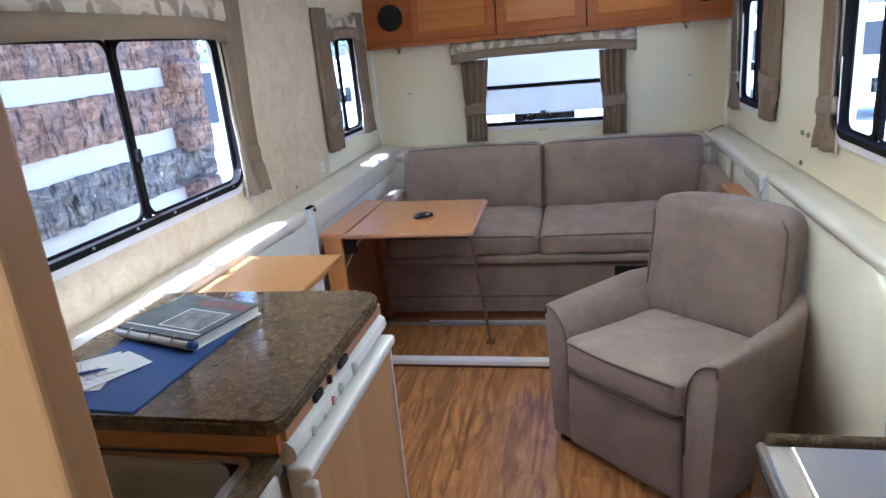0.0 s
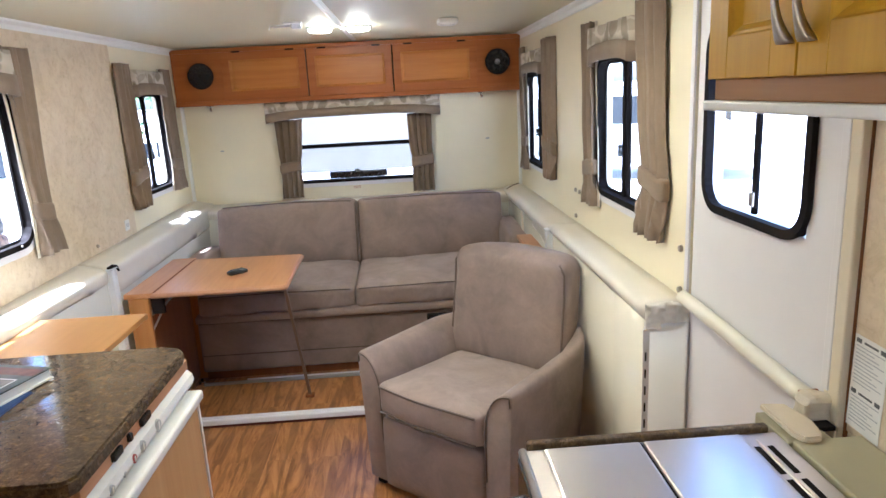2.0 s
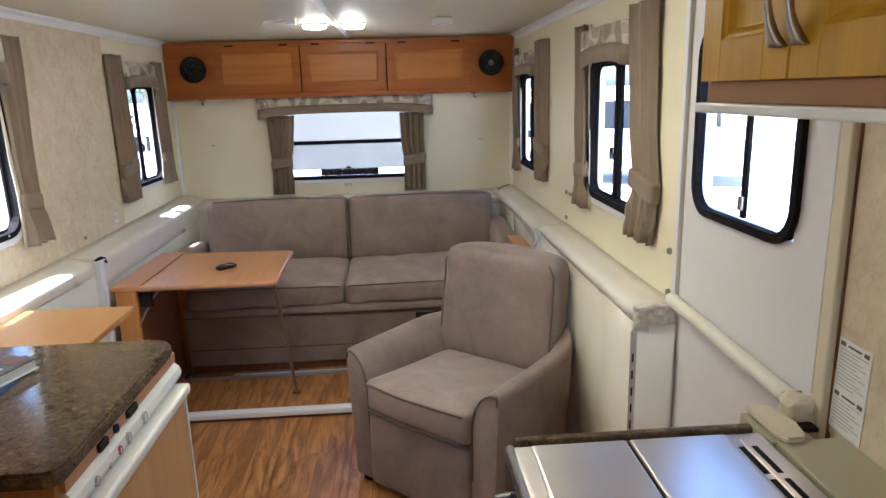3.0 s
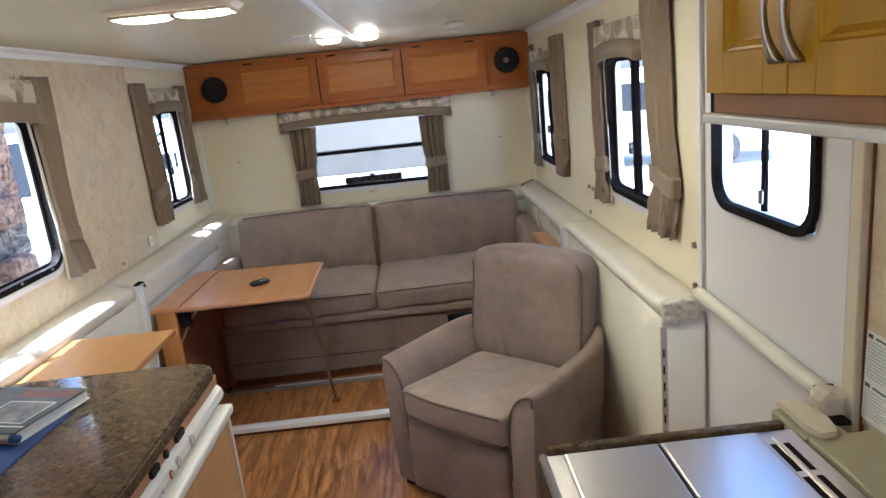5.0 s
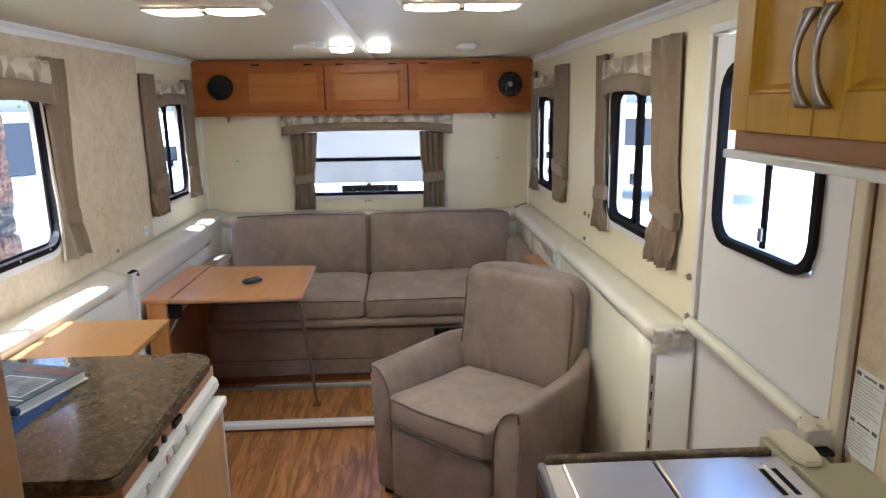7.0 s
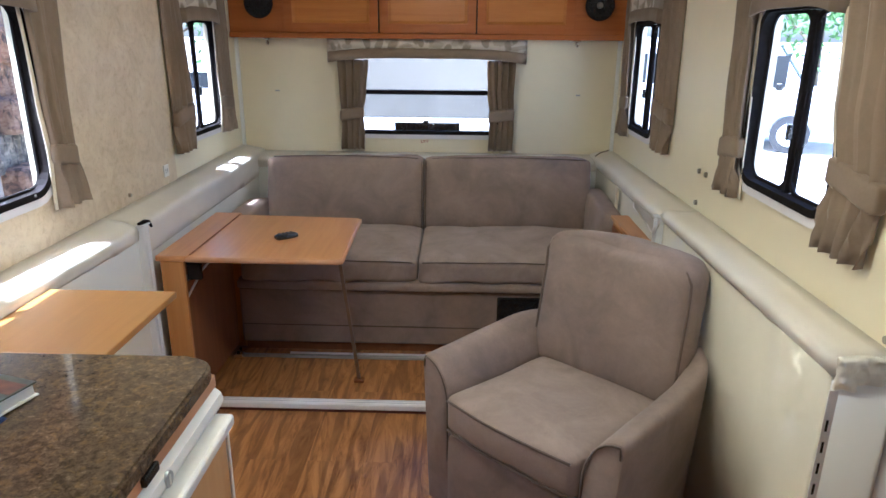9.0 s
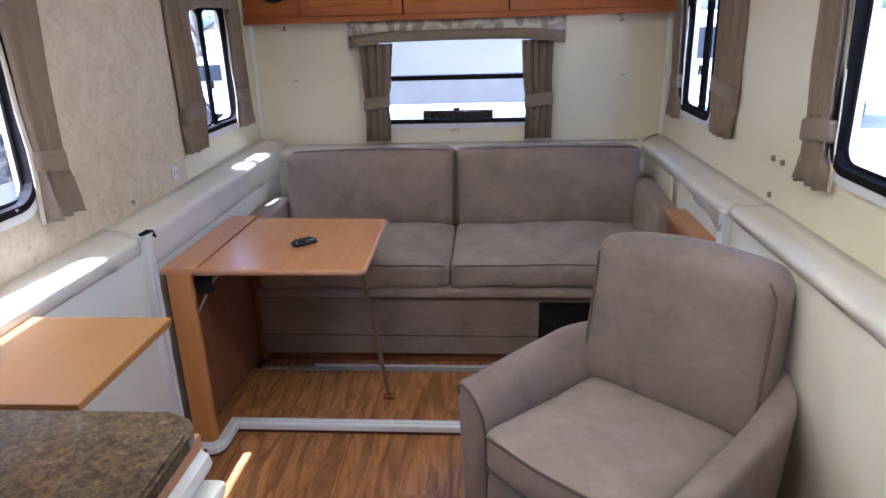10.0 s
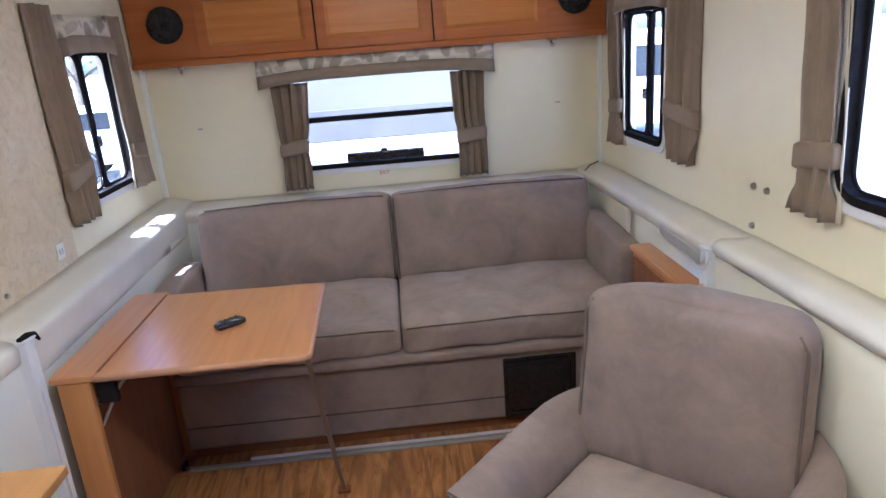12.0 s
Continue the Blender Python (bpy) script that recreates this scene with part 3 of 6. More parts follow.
# nosing of the raised floor, with the short return by the table pedestal
NOSE = [(0, 0), (0.0, 0.030), (0.003, 0.033), (0.009, 0.033), (0.010, 0.026), (0.014, 0.026), (0.015, 0.033), (0.024, 0.033), (0.025, 0.026), (0.029, 0.026), (0.030, 0.032), (0.036, 0.030), (0.040, 0.024), (0.040, 0.004), (0.036, 0)]


def sweep_flat(profile, path):
    """The outline swept along a level path; local x points to the path's right hand."""
    bm = bmesh.new()
    pts = [Vector(p) for p in path]
    rows = []
    for i, p in enumerate(pts):
        d0 = (p - pts[i - 1]).normalized() if i else (pts[1] - p).normalized()
        d1 = (pts[i + 1] - p).normalized() if i < len(pts) - 1 else d0
        n0, n1 = Vector((d0.y, -d0.x)), Vector((d1.y, -d1.x))
        n = (n0 + n1) / (1 + n0.dot(n1))
        rows.append([bm.verts.new((p.x + n.x * x, p.y + n.y * x, z)) for x, z in profile])
    for a, b in zip(rows, rows[1:]):
        for k in range(len(profile)):
            j = (k + 1) % len(profile)
            bm.faces.new((a[k], a[j], b[j], b[k]))
    bm.faces.new(rows[0])
    bm.faces.new(rows[-1][::-1])
    return bm


NOSE_PATH = [(-0.985, 3.066), (-0.846, 3.066), (-0.834, 3.069), (-0.828, 3.078), (-0.826, 3.090), (-0.826, YSTEP + 0.013), (LR, YSTEP + 0.013)]
ob = tagged(link_mesh("floor_nosing", sweep_flat(NOSE, NOSE_PATH), M_ALU), "ribbed white aluminium nosing at the floor step", "trim", kind="structure")
ob.location.z = ZF + 0.014
# dark strip on the step face that stands for the shadow under the nosing
RISER = [(0.0, 0.0), (0.0, 0.0135), (0.034, 0.0135), (0.034, 0.0)]
ob = tagged(link_mesh("floor_riser", sweep_flat(RISER, NOSE_PATH), M_FOOTBOLT), "dark red strip as the shadow line below the floor nosing", "trim", kind="structure")
ob.location.z = ZF + 0.0005
tagged(link_mesh("floor_rear_return", box(LL, 3.060, ZF + 0.001, -0.815, YSTEP + 0.0005, -0.001), M_FLOOR), "raised oak-pattern floor under the pedestal", "floor", kind="structure")
tagged(link_mesh("floor_track", box(-0.86, 3.640, 0.0, 0.95, 3.662, 0.014, 0.003), M_GREYALU), "aluminium slide track on the floor before the sofa", "trim", kind="structure")
tagged(link_mesh("floor_track", box(-0.60, 3.682, 0.0, 0.95, 3.692, 0.011, 0.002), M_ALU), "second aluminium rail of the slide track", "trim", kind="structure")
for yy in (3.630, 3.668):
    tk = thing("track_stop", pose(-0.845, yy, 0.0), "small steel stop at the slide track's end", "track stop", "track stops")
    part("block", box(-0.022, -0.014, 0.0, 0.022, 0.014, 0.026, 0.004), M_HOOK, tk)
    part("bolt", tube([(0, 0, 0.026), (0, 0, 0.036)], 0.007, 8), M_BLACK, tk)
tagged(link_mesh("baseboard", box(LL, 1.95, ZF, LL + 0.055, 3.02, ZF + 0.012, 0.003), M_GREYALU), "grey metal baseboard plate along the wall", "baseboard", kind="structure")

# upright aluminium rails on the lower walls
for x, y, z1, s in ((LL, 3.075, LEDGE_L - 0.02, 1), (LR, 3.245, LEDGE_R - 0.05, -1)):
    ra = thing("wall_rail", pose(x, y, 0), "upright white aluminium rail on the lower wall", "rail", "wall rails")
    bm = extrude_profile([(0, 0), (s * 0.026, 0), (s * 0.030, 0.006), (s * 0.022, 0.014), (s * 0.022, 0.032), (s * 0.030, 0.040), (s * 0.026, 0.046), (0, 0.046)], z1 - ZF)
    for v in bm.verts:
        v.co = Vector((v.co.x, v.co.z, v.co.y + ZF))
    part("rail_profile", bm, M_ALU, ra)
    part("end_cap", box(min(0, s * 0.034), -0.004, z1, max(0, s * 0.034), 0.05, z1 + 0.006, 0.002), M_ALU, ra)
    if s > 0:
        part("hook", tube([(0.012, 0.002, z1 + 0.010), (0.018, 0.035, z1 + 0.012), (0.022, 0.062, z1 + 0.004), (0.024, 0.078, z1 - 0.020)], [0.007, 0.009, 0.008, 0.004], 8), M_BLACK, ra, "dark plastic hook")

# ---- windows ----


def window(name, w, h, m, label, sash="vertical", r=0.06, split=0.5):
    """local x along the wall, y outwards, z up; the origin is the middle of the opening on the inner wall face."""
    e = thing(name, m, label, "window", kind="structure")
    part("window_frame", ring(w + 0.03, h + 0.03, r, 0.022, -0.015, 0.022), M_BLACK, e)
    part("window_trim", ring(w + 0.085, h + 0.085, r + 0.02, 0.0275, -0.0105, -0.0005), M_WHITE, e, "white painted trim ring")
    iw, ih = w - 0.016, h - 0.016
    if sash == "vertical":
        xs = (split - 0.5) * iw
        part("sash_bar", box(xs - 0.011, 0.006, -ih / 2, xs + 0.011, 0.026, ih / 2, 0.003), M_BLACK, e)
        part("sash_bar", box(xs + 0.016, 0.020, -ih / 2, xs + 0.024, 0.032, ih / 2, 0.002), M_BLACK, e)
        part("sash_latch", box(xs - 0.012, -0.010, -0.10, xs + 0.006, 0.006, -0.055, 0.003), M_BLACKGLOSS, e)
        panes = [(-iw / 2, xs - 0.012), (xs + 0.012, iw / 2)]
        for i, (a, b) in enumerate(panes):
            p = part("pane", box(a, 0.020 + 0.008 * i, -ih / 2, b, 0.023 + 0.008 * i, ih / 2), M_GLASS, e)
            p.visible_shadow = False
            bmr = ring(b - a + 0.010, ih + 0.010, 0.055, 0.013, 0.014, 0.022)
            for v in bmr.verts:
                v.co.x += (a + b) / 2
            part("sash_frame", bmr, M_BLACK, e)
    else:
        zs = (split - 0.5) * ih
        part("sash_bar", box(-iw / 2, 0.004, zs - 0.013, iw / 2, 0.034, zs + 0.013, 0.003), M_BLACK, e)
        for a, b in ((-ih / 2, zs - 0.010), (zs + 0.010, ih / 2)):
            p = part("pane", box(-iw / 2, 0.020, a, iw / 2, 0.023, b), M_GLASS, e)
            p.visible_shadow = False
    return e


def m_left(y, z):
    return pose(XL, y, z, 0, 0, 90)


def m_right(y, z):
    return pose(XR, y, z, 0, 0, -90)


def mid(h):
    return (h[0] + h[1]) / 2, (h[2] + h[3]) / 2, h[1] - h[0], h[3] - h[2]


y, z, w, h = mid(W_L1)
window("window_1", w, h, m_left(y, z), "wide black-framed sliding window onto a log wall", r=0.095)
for i in range(6):
    part("frame_screw", disc(0.0045, 0.005, 10, centre=(-w / 2 + 0.10 + i * (w - 0.2) / 5, -0.016, -h / 2 - 0.001)), M_CHROME, bpy.data.objects["window_1"])
# front window, out of view: added so daylight fills in from behind the viewer
x, z, w, h = mid(W_F)
window("window_6", w, h, pose(x, YN, z, 0, 0, 180), "unseen window added in the front wall for fill daylight")
y, z, w, h = mid(W_L2)
window("window_2", w, h, m_left(y, z), "small black-framed sliding window beside the sofa", split=0.42)
y, z, w, h = mid(W_R3)
window("window_3", w, h, m_right(y, z), "small black-framed sliding window near the end wall", split=0.55)
y, z, w, h = mid(W_R2)
window("window_4", w, h, m_right(y, z), "black-framed sliding window beside the entry door", r=0.085, split=0.50)
x, z, w, h = mid(W_B)
wb = window("window_5", w, h, pose(x, YB, z), "black-framed emergency exit window above the sofa", "horizontal", 0.03, 0.47)
part("latch_bar", box(-0.19, -0.022, -h / 2 + 0.012, 0.21, 0.004, -h / 2 + 0.058, 0.006), M_BLACKGLOSS, wb, "black release latch bar")
part("latch_knob", box(-0.015, -0.026, -h / 2 + 0.055, 0.02, 0.0, -h / 2 + 0.072, 0.005), M_BLACKGLOSS, wb)


# ---- curtains ----
def curtain_sheet(profile, z_levels, folds, amp, seed, nx=26):
    """A hanging cloth: at each level a left and right edge; pleats as waves across it."""
    bm = bmesh.new()
    nz = 22
    z_top, z_bot = z_levels[0], z_levels[-1]
    grid = [[], []]
    for side in (0, 1):
        for k in range(nz + 1):
            z = z_top + (z_bot - z_top) * k / nz
            for i in range(len(z_levels) - 1):
                if z_levels[i] >= z >= z_levels[i + 1] - 1e-9:
                    f = (z_levels[i] - z) / (z_levels[i] - z_levels[i + 1])
                    f = f * f * (3 - 2 * f)
                    a = profile[i][0] * (1 - f) + profile[i + 1][0] * f
                    b = profile[i][1] * (1 - f) + profile[i + 1][1] * f
                    am = amp[i] * (1 - f) + amp[i + 1] * f
                    more = 1.0 + (0.25 * f if i == len(z_levels) - 2 else 0.0)
                    break
            row = []
            for i in range(nx + 1):
                u = i / nx
                ph = (u - 0.5) * folds * more * math.tau + seed + 0.5 * math.sin(3 * z + seed)
                y = -am * (0.62 + 0.55 * math.sin(ph) + 0.28 * math.sin(2.3 * ph + seed)) + noise.noise(Vector((u * 3 + seed, z * 5, seed))) * 0.003
                row.append(bm.verts.new((a + (b - a) * u + 0.15 * am * math.cos(ph), y + (0.004 if side else 0), z + noise.noise(Vector((u * 4, seed, z))) * 0.0015)))
            grid[side].append(row)
    for side in (0, 1):
        g = grid[side]
        for k in range(nz):
            for i in range(nx):
                bm.faces.new((g[k][i], g[k][i + 1], g[k + 1][i + 1], g[k + 1][i]))
    for k in range(nz):
        for i in (0, nx):
            bm.faces.new((grid[0][k][i], grid[1][k][i], grid[1][k + 1][i], grid[0][k + 1][i]))
    for i in range(nx):
        for k in (0, nz):
            bm.faces.new((grid[0][k][i], grid[0][k][i + 1], grid[1][k][i + 1], grid[1][k][i]))
    return bm


def curtain(m, edges, levels, folds, amp, seed, label, group, lining=0):
    """local x along the wall, y outwards. edges: (left, right) at top, above the tie, at the tie, at the hem."""
    e = thing("curtain", m, label, "curtain", group)
    bm = curtain_sheet(edges, levels, folds, amp, seed)
    part("cloth", bm, M_CURTAIN, e, "", True)
    a, b = edges[2]
    zt = levels[2]
    th = max(amp[2] * 1.25, 0.020)
    bt = cushion(b - a + 0.014, th + 0.008, 0.070, 0.012, (0.002, 0.002, 0.001), 9, 0.005, seed)
    for v in bt.verts:
        v.co += Vector(((a + b) / 2, -th / 2 + 0.001, zt + 0.12 * v.co.x * (1 if lining >= 0 else -1)))
    part("tie_band", bt, M_CURTAIN, e, "", True)
    if lining:
        ed = [(p[1] - 0.006, p[1] + 0.017) if lining > 0 else (p[0] - 0.017, p[0] + 0.006) for p in edges]
        part("lining", curtain_sheet(ed, levels, 0.5, [0.006] * len(levels), seed + 1, 4), M_CREAMCLOTH, e, "cream lining at the curtain's edge", True)
    return e


def valance(m, x0, x1, z0, z1, label, arch=0.03, depth=0.055, seed=0.0, split=0.45):
    """A leaf-print pelmet with a tan arched band below it."""
    e = thing("valance", m, label, "valance", "window valances")
    zs = z0 + (z1 - z0) * split
    for nm, za, zb, mat, d, lab in (("print_cloth", zs, z1, M_LEAFCLOTH, depth, "cream cloth with brown leaf print"), ("tan_band", z0, zs, M_CURTAIN, depth + 0.004, "plain tan band")):
        bm = bmesh.new()
        n = 36
        rows = [[], [], [], []]
        for i in range(n + 1):
            u = i / n
            x = x0 + (x1 - x0) * u
            lift = arch * (1 - (2 * u - 1) ** 4)
            wave = 0.006 * math.sin(u * 23 + seed) * (1 if nm == "print_cloth" else 0.15)
            lo = za + lift * (1.0 if nm == "tan_band" else 0.8) * 0.9
            hi = zb + (lift * 0.72 if nm == "tan_band" else 0.0)
            ys = -d - wave
            if i in (0, n):
                ys = -0.004
            for r, (yy, zz) in enumerate(((ys, hi), (ys - 0.003, lo), (ys + 0.006, lo), (ys + 0.006, hi))):
                rows[r].append(bm.verts.new((x, yy, zz)))
        for a in range(4):
            b = (a + 1) % 4
            for i in range(n):
                bm.faces.new((rows[a][i], rows[a][i + 1], rows[b][i + 1], rows[b][i]))
        part(nm, bm, mat, e, lab, True)
    return e


# back window: gathered drapes at both sides, arched pelmet over them
valance(pose(0, YB, 0), -0.565, 0.628, 1.380, 1.518, "leaf-print pelmet with tan arched band over the exit window", 0.035, 0.075, 1.0)
curtain(pose(0, YB - 0.017, 0), [(-0.500, -0.318), (-0.492, -0.336), (-0.486, -0.356), (-0.500, -0.345)], [1.40, 1.20, 1.08, 0.866], 3.6, [0.040, 0.038, 0.026, 0.042], 0.4, "tan gathered curtain tied back beside the exit window", "window curtains")
curtain(pose(0, YB - 0.017, 0), [(0.400, 0.558), (0.406, 0.552), (0.420, 0.558), (0.405, 0.568)], [1.40, 1.20, 1.08, 0.866], 3.6, [0.040, 0.038, 0.026, 0.042], 2.1, "tan gathered curtain tied back beside the exit window", "window curtains")
# left wall
G = "window curtains"
LM, RM = pose(XL + 0.017, 0, 0, 0, 0, 90), pose(XR - 0.009, 0, 0, 0, 0, -90)
valance(LM, 1.45, 2.80, 1.595, 1.765, "leaf-print pelmet with tan band over the wide window", 0.028, 0.060, 0.3)
curtain(LM, [(2.765, 2.950), (2.790, 2.930), (2.805, 2.925), (2.795, 2.945)], [1.785, 1.35, 1.15, 0.975], 2.2, [0.017, 0.016, 0.018, 0.034], 1.2, "tan curtain tied back at the wide window", G, -1)
curtain(LM, [(1.36, 1.53), (1.36, 1.52), (1.38, 1.52), (1.36, 1.53)], [1.785, 1.35, 1.15, 0.975], 2.6, [0.028, 0.026, 0.024, 0.034], 2.2, "tan curtain tied back at the wide window", G, 1)
valance(LM, 3.94, 4.42, 1.585, 1.735, "leaf-print pelmet with tan band over a small window", 0.02, 0.035, 0.8)
curtain(LM, [(3.77, 3.92), (3.775, 3.965), (3.78, 3.985), (3.77, 3.94)], [1.765, 1.35, 1.17, 0.995], 2.6, [0.024, 0.024, 0.022, 0.034], 0.2, "tan curtain tied back at the small window", G, 1)
curtain(LM, [(4.41, 4.55), (4.415, 4.565), (4.43, 4.575), (4.41, 4.59)], [1.755, 1.35, 1.17, 1.01], 2.6, [0.022, 0.022, 0.020, 0.03], 1.7, "tan curtain tied back at the small window", G, -1)
# right wall (local x runs against y)
valance(RM, -4.465, -3.90, 1.60, 1.740, "leaf-print pelmet with tan band over a small window", 0.02, 0.035, 0.5)
curtain(RM, [(-4.60, -4.47), (-4.60, -4.44), (-4.59, -4.43), (-4.61, -4.415)], [1.785, 1.40, 1.19, 1.012], 2.6, [0.022, 0.022, 0.020, 0.03], 0.9, "tan curtain tied back at the small window", G, 1)
curtain(RM, [(-3.90, -3.66), (-3.895, -3.655), (-3.90, -3.645), (-3.865, -3.665)], [1.785, 1.40, 1.22, 1.040], 2.6, [0.026, 0.026, 0.024, 0.032], 2.9, "tan curtain tied back at the small window", G, -1)
valance(RM, -2.895, -2.39, 1.60, 1.750, "leaf-print pelmet with tan band beside the door", 0.025, 0.035, 1.3)
curtain(RM, [(-3.055, -2.90), (-3.035, -2.875), (-3.025, -2.865), (-3.035, -2.855)], [1.780, 1.40, 1.19, 1.032], 2.6, [0.022, 0.022, 0.020, 0.030], 0.6, "tan curtain tied back near the entry door", G, 1)
curtain(RM, [(-2.405, -2.155), (-2.36, -2.140), (-2.315, -2.105), (-2.305, -2.130)], [1.790, 1.40, 1.22, 1.040], 3.2, [0.022, 0.022, 0.022, 0.032], 1.1, "wide tan curtain tied back near the entry door", G, -1)

# ---- entry door in two leaves ----
dw = DOOR_B - DOOR_A
door = thing("door_1", pose(XR, (DOOR_A + DOOR_B) / 2, 0, 0, 0, -90), "white two-leaf entry door, closed, with window", "door", kind="structure")
bm = bmesh.new()
DZ0, DZ1 = 1.207, 1.668   # door window
WX0, WX1 = -0.238, 0.216
for b in ((-dw / 2 + 0.004, WX0, 0.905, 1.755), (WX1, dw / 2 - 0.004, 0.905, 1.755), (WX0, WX1, 0.905, DZ0), (WX0, WX1, DZ1, 1.755)):
    box(b[0], 0.005, b[2], b[1], 0.045, b[3], bm=bm)
part("upper_leaf", bm, M_WHITE, door)
part("lower_leaf", box(-dw / 2 + 0.002, 0.003, -0.19, dw / 2 - 0.002, 0.05, 0.900, 0.002), M_WHITE, door)
fr = ring(WX1 - WX0 + 0.03, DZ1 - DZ0 + 0.03, 0.085, 0.021, -0.008, 0.014)
for v in fr.verts:
    v.co += Vector(((WX0 + WX1) / 2, 0, (DZ0 + DZ1) / 2))
part("window_frame", fr, M_BLACK, door)
part("sash_bar", box(-0.010, 0.004, DZ0 + 0.012, 0.008, 0.016, DZ1 - 0.012, 0.003), M_BLACK, door)
part("sash_latch", box(-0.012, -0.002, DZ0 + 0.03, 0.006, 0.012, DZ0 + 0.065, 0.003), M_CHROME, door)
p = part("pane", box(WX0, 0.009, DZ0, WX1, 0.012, DZ1), M_GLASS, door)
p.visible_shadow = False
for xa, xb, za, zb in ((-dw / 2 - 0.022, -dw / 2 + 0.001, 0.925, 1.765), (dw / 2 - 0.001, dw / 2 + 0.022, 0.93, 1.765), (-dw / 2 - 0.022, dw / 2 + 0.022, 1.7655, 1.790)):
    part("door_casing", box(xa, -0.008, za, xb, -0.0005, zb, 0.002), M_WHITE, door)
part("dark_gap", box(dw / 2 + 0.0225, -0.004, 0.86, dw / 2 + 0.0265, -0.0005, 1.80), M_SHADED_DARKWOOD, door)
part("hinge_strip", box(dw / 2 + 0.027, -0.009, 0.86, dw / 2 + 0.039, -0.0005, 1.81, 0.002), M_CREAMSTRIP, door)
part("dark_gap", box(dw / 2 + 0.0395, -0.004, 0.86, dw / 2 + 0.0420, -0.0005, 1.80), M_SHADED_DARKWOOD, door)
part("corner_post", box(dw / 2 + 0.0425, -0.022, 0.85, dw / 2 + 0.076, -0.0005, 1.87, 0.004), M_CREAMSTRIP, door, "cream corner post")
part("wood_edge", box(dw / 2 + 0.0765, -0.0085, 0.85, dw / 2 + 0.0805, -0.0005, 1.87, 0.001), M_SHADED_DARKWOOD, door, "thin wood edge strip")
# padded roll along the top of the lower leaf
bm = bmesh.new()
n = 16
pts, rad = [], []
for i in range(n + 1):
    u = i / n
    pts.append((-dw / 2 + 0.01 + u * (dw - 0.022), -0.022, 0.920 + 0.003 * noise.noise(Vector((u * 4, 2, 0))) - 0.022 * u))
    rad.append(0.020 + 0.001 * noise.noise(Vector((u * 6, 7, 0))))
tube(pts, rad, 10, bm=bm)
part("door_pad", bm, M_WHITEVINYL, door, "white padded vinyl roll", True)
part("pad_end", box(dw / 2 - 0.020, -0.043, 0.877, dw / 2 - 0.011, -0.002, 0.918, 0.003), M_SHADED_DARKWOOD, door, "dark end of the roll")
# end of the thick lower wall beside the door
bm = bmesh.new()
rows = []
for i in range(17):
    u = i / 16
    x, y = LR - 0.001 + (XR - LR) * u, 1.966 - 0.018 * (1 - (1 - u) ** 2)
    rows.append([bm.verts.new(p) for p in ((x, y, -0.20), (x, y, 0.838), (x, 1.979, 0.838), (x, 1.979, -0.20))])
for a, b in zip(rows, rows[1:]):
    for k in range(4):
        bm.faces.new((a[k], a[(k + 1) % 4], b[(k + 1) % 4], b[k]))
bm.faces.new(rows[0])
bm.faces.new(rows[-1][::-1])
for f in bm.faces:
    f.smooth = abs(f.normal.z) < 0.5
tagged(link_mesh("wall_end_panel", bm, M_SHEET), "white sheet-metal end of the lower wall", "wall panel", kind="structure")
g = thing("corner_angle", pose(LR, 1.965, 0), "white slotted corner angle by the door", "corner angle")
part("angle", box(-0.010, -0.002, ZF, 0.014, 0.001, 0.82, 0.001), M_WHITE, g)
for i in range(13):
    part("slot", box(-0.004, -0.0032, 0.06 + i * 0.055, 0.001, -0.0018, 0.088 + i * 0.055), M_BLACK, g)
wr = thing("wrapped_corner", pose((LR + XR) / 2, 1.965, 0.862), "crumpled white vinyl wrap over the ledge end", "wrap")
bm = cushion(XR - LR + 0.008, 0.016, 0.080, 0.006, (0, 0.002, 0), 26)
for v in bm.verts:
    v.co += Vector((0, 0.008 * noise.noise(v.co * 60) - 0.002, 0.005 * noise.noise(v.co * 34 + Vector((4, 0, 0)))))
part("vinyl", bm, M_SHINYVINYL, wr, "", False)
for x, y, z in ((XR - 0.012, 2.000, 0.925), (XR - 0.004, 2.02, 1.047), (XR - 0.004, 3.19, 1.045), (XR - 0.004, 3.265, 1.045), (XR - 0.004, 3.26, 0.920)):
    k = thing("wall_button", pose(x, y, z, 0, 0, -90), "small round metal snap on the wall", "snap", "wall snaps")
    part("cap", disc(0.011, 0.010, 14, r2=0.009), M_CHROME, k)
for x, z in ((-0.881, 1.213), (0.948, 1.203)):
    k = thing("wall_screw", pose(x, YB - 0.003, z), "small screw in the end wall", "screw", "wall screws")
    part("head", box(-0.013, -0.004, -0.004, 0.013, 0.003, 0.004, 0.002), M_GREYALU, k)

# ---- overhead cabinet with loudspeakers ----
CY0, CY1, CZ0, CZ1 = YB - 0.11, YB - 0.002, 1.524, ZC - 0.008
cab = thing("overhead_cabinet", pose(0, CY0, CZ0), "orange maple overhead cabinet with three doors below the ceiling", "cabinet")
H_ = CZ1 - CZ0
part("body", box(XL + 0.008, 0.012, 0, XR - 0.008, CY1 - CY0, H_, 0.002), M_CABINET, cab)
part("bottom_rail", box(XL + 0.008, -0.004, -0.004, XR - 0.008, 0.0115, 0.026, 0.003), M_CABINET, cab)
for gx in (-0.238, 0.324):
    part("door_gap", box(gx - 0.010, 0.004, 0.028, gx + 0.010, 0.0118, H_ - 0.030), M_BLACK, cab)
part("top_rail", box(XL + 0.008, -0.002, H_ - 0.028, XR - 0.008, 0.0115, H_, 0.003), M_CABINET, cab)


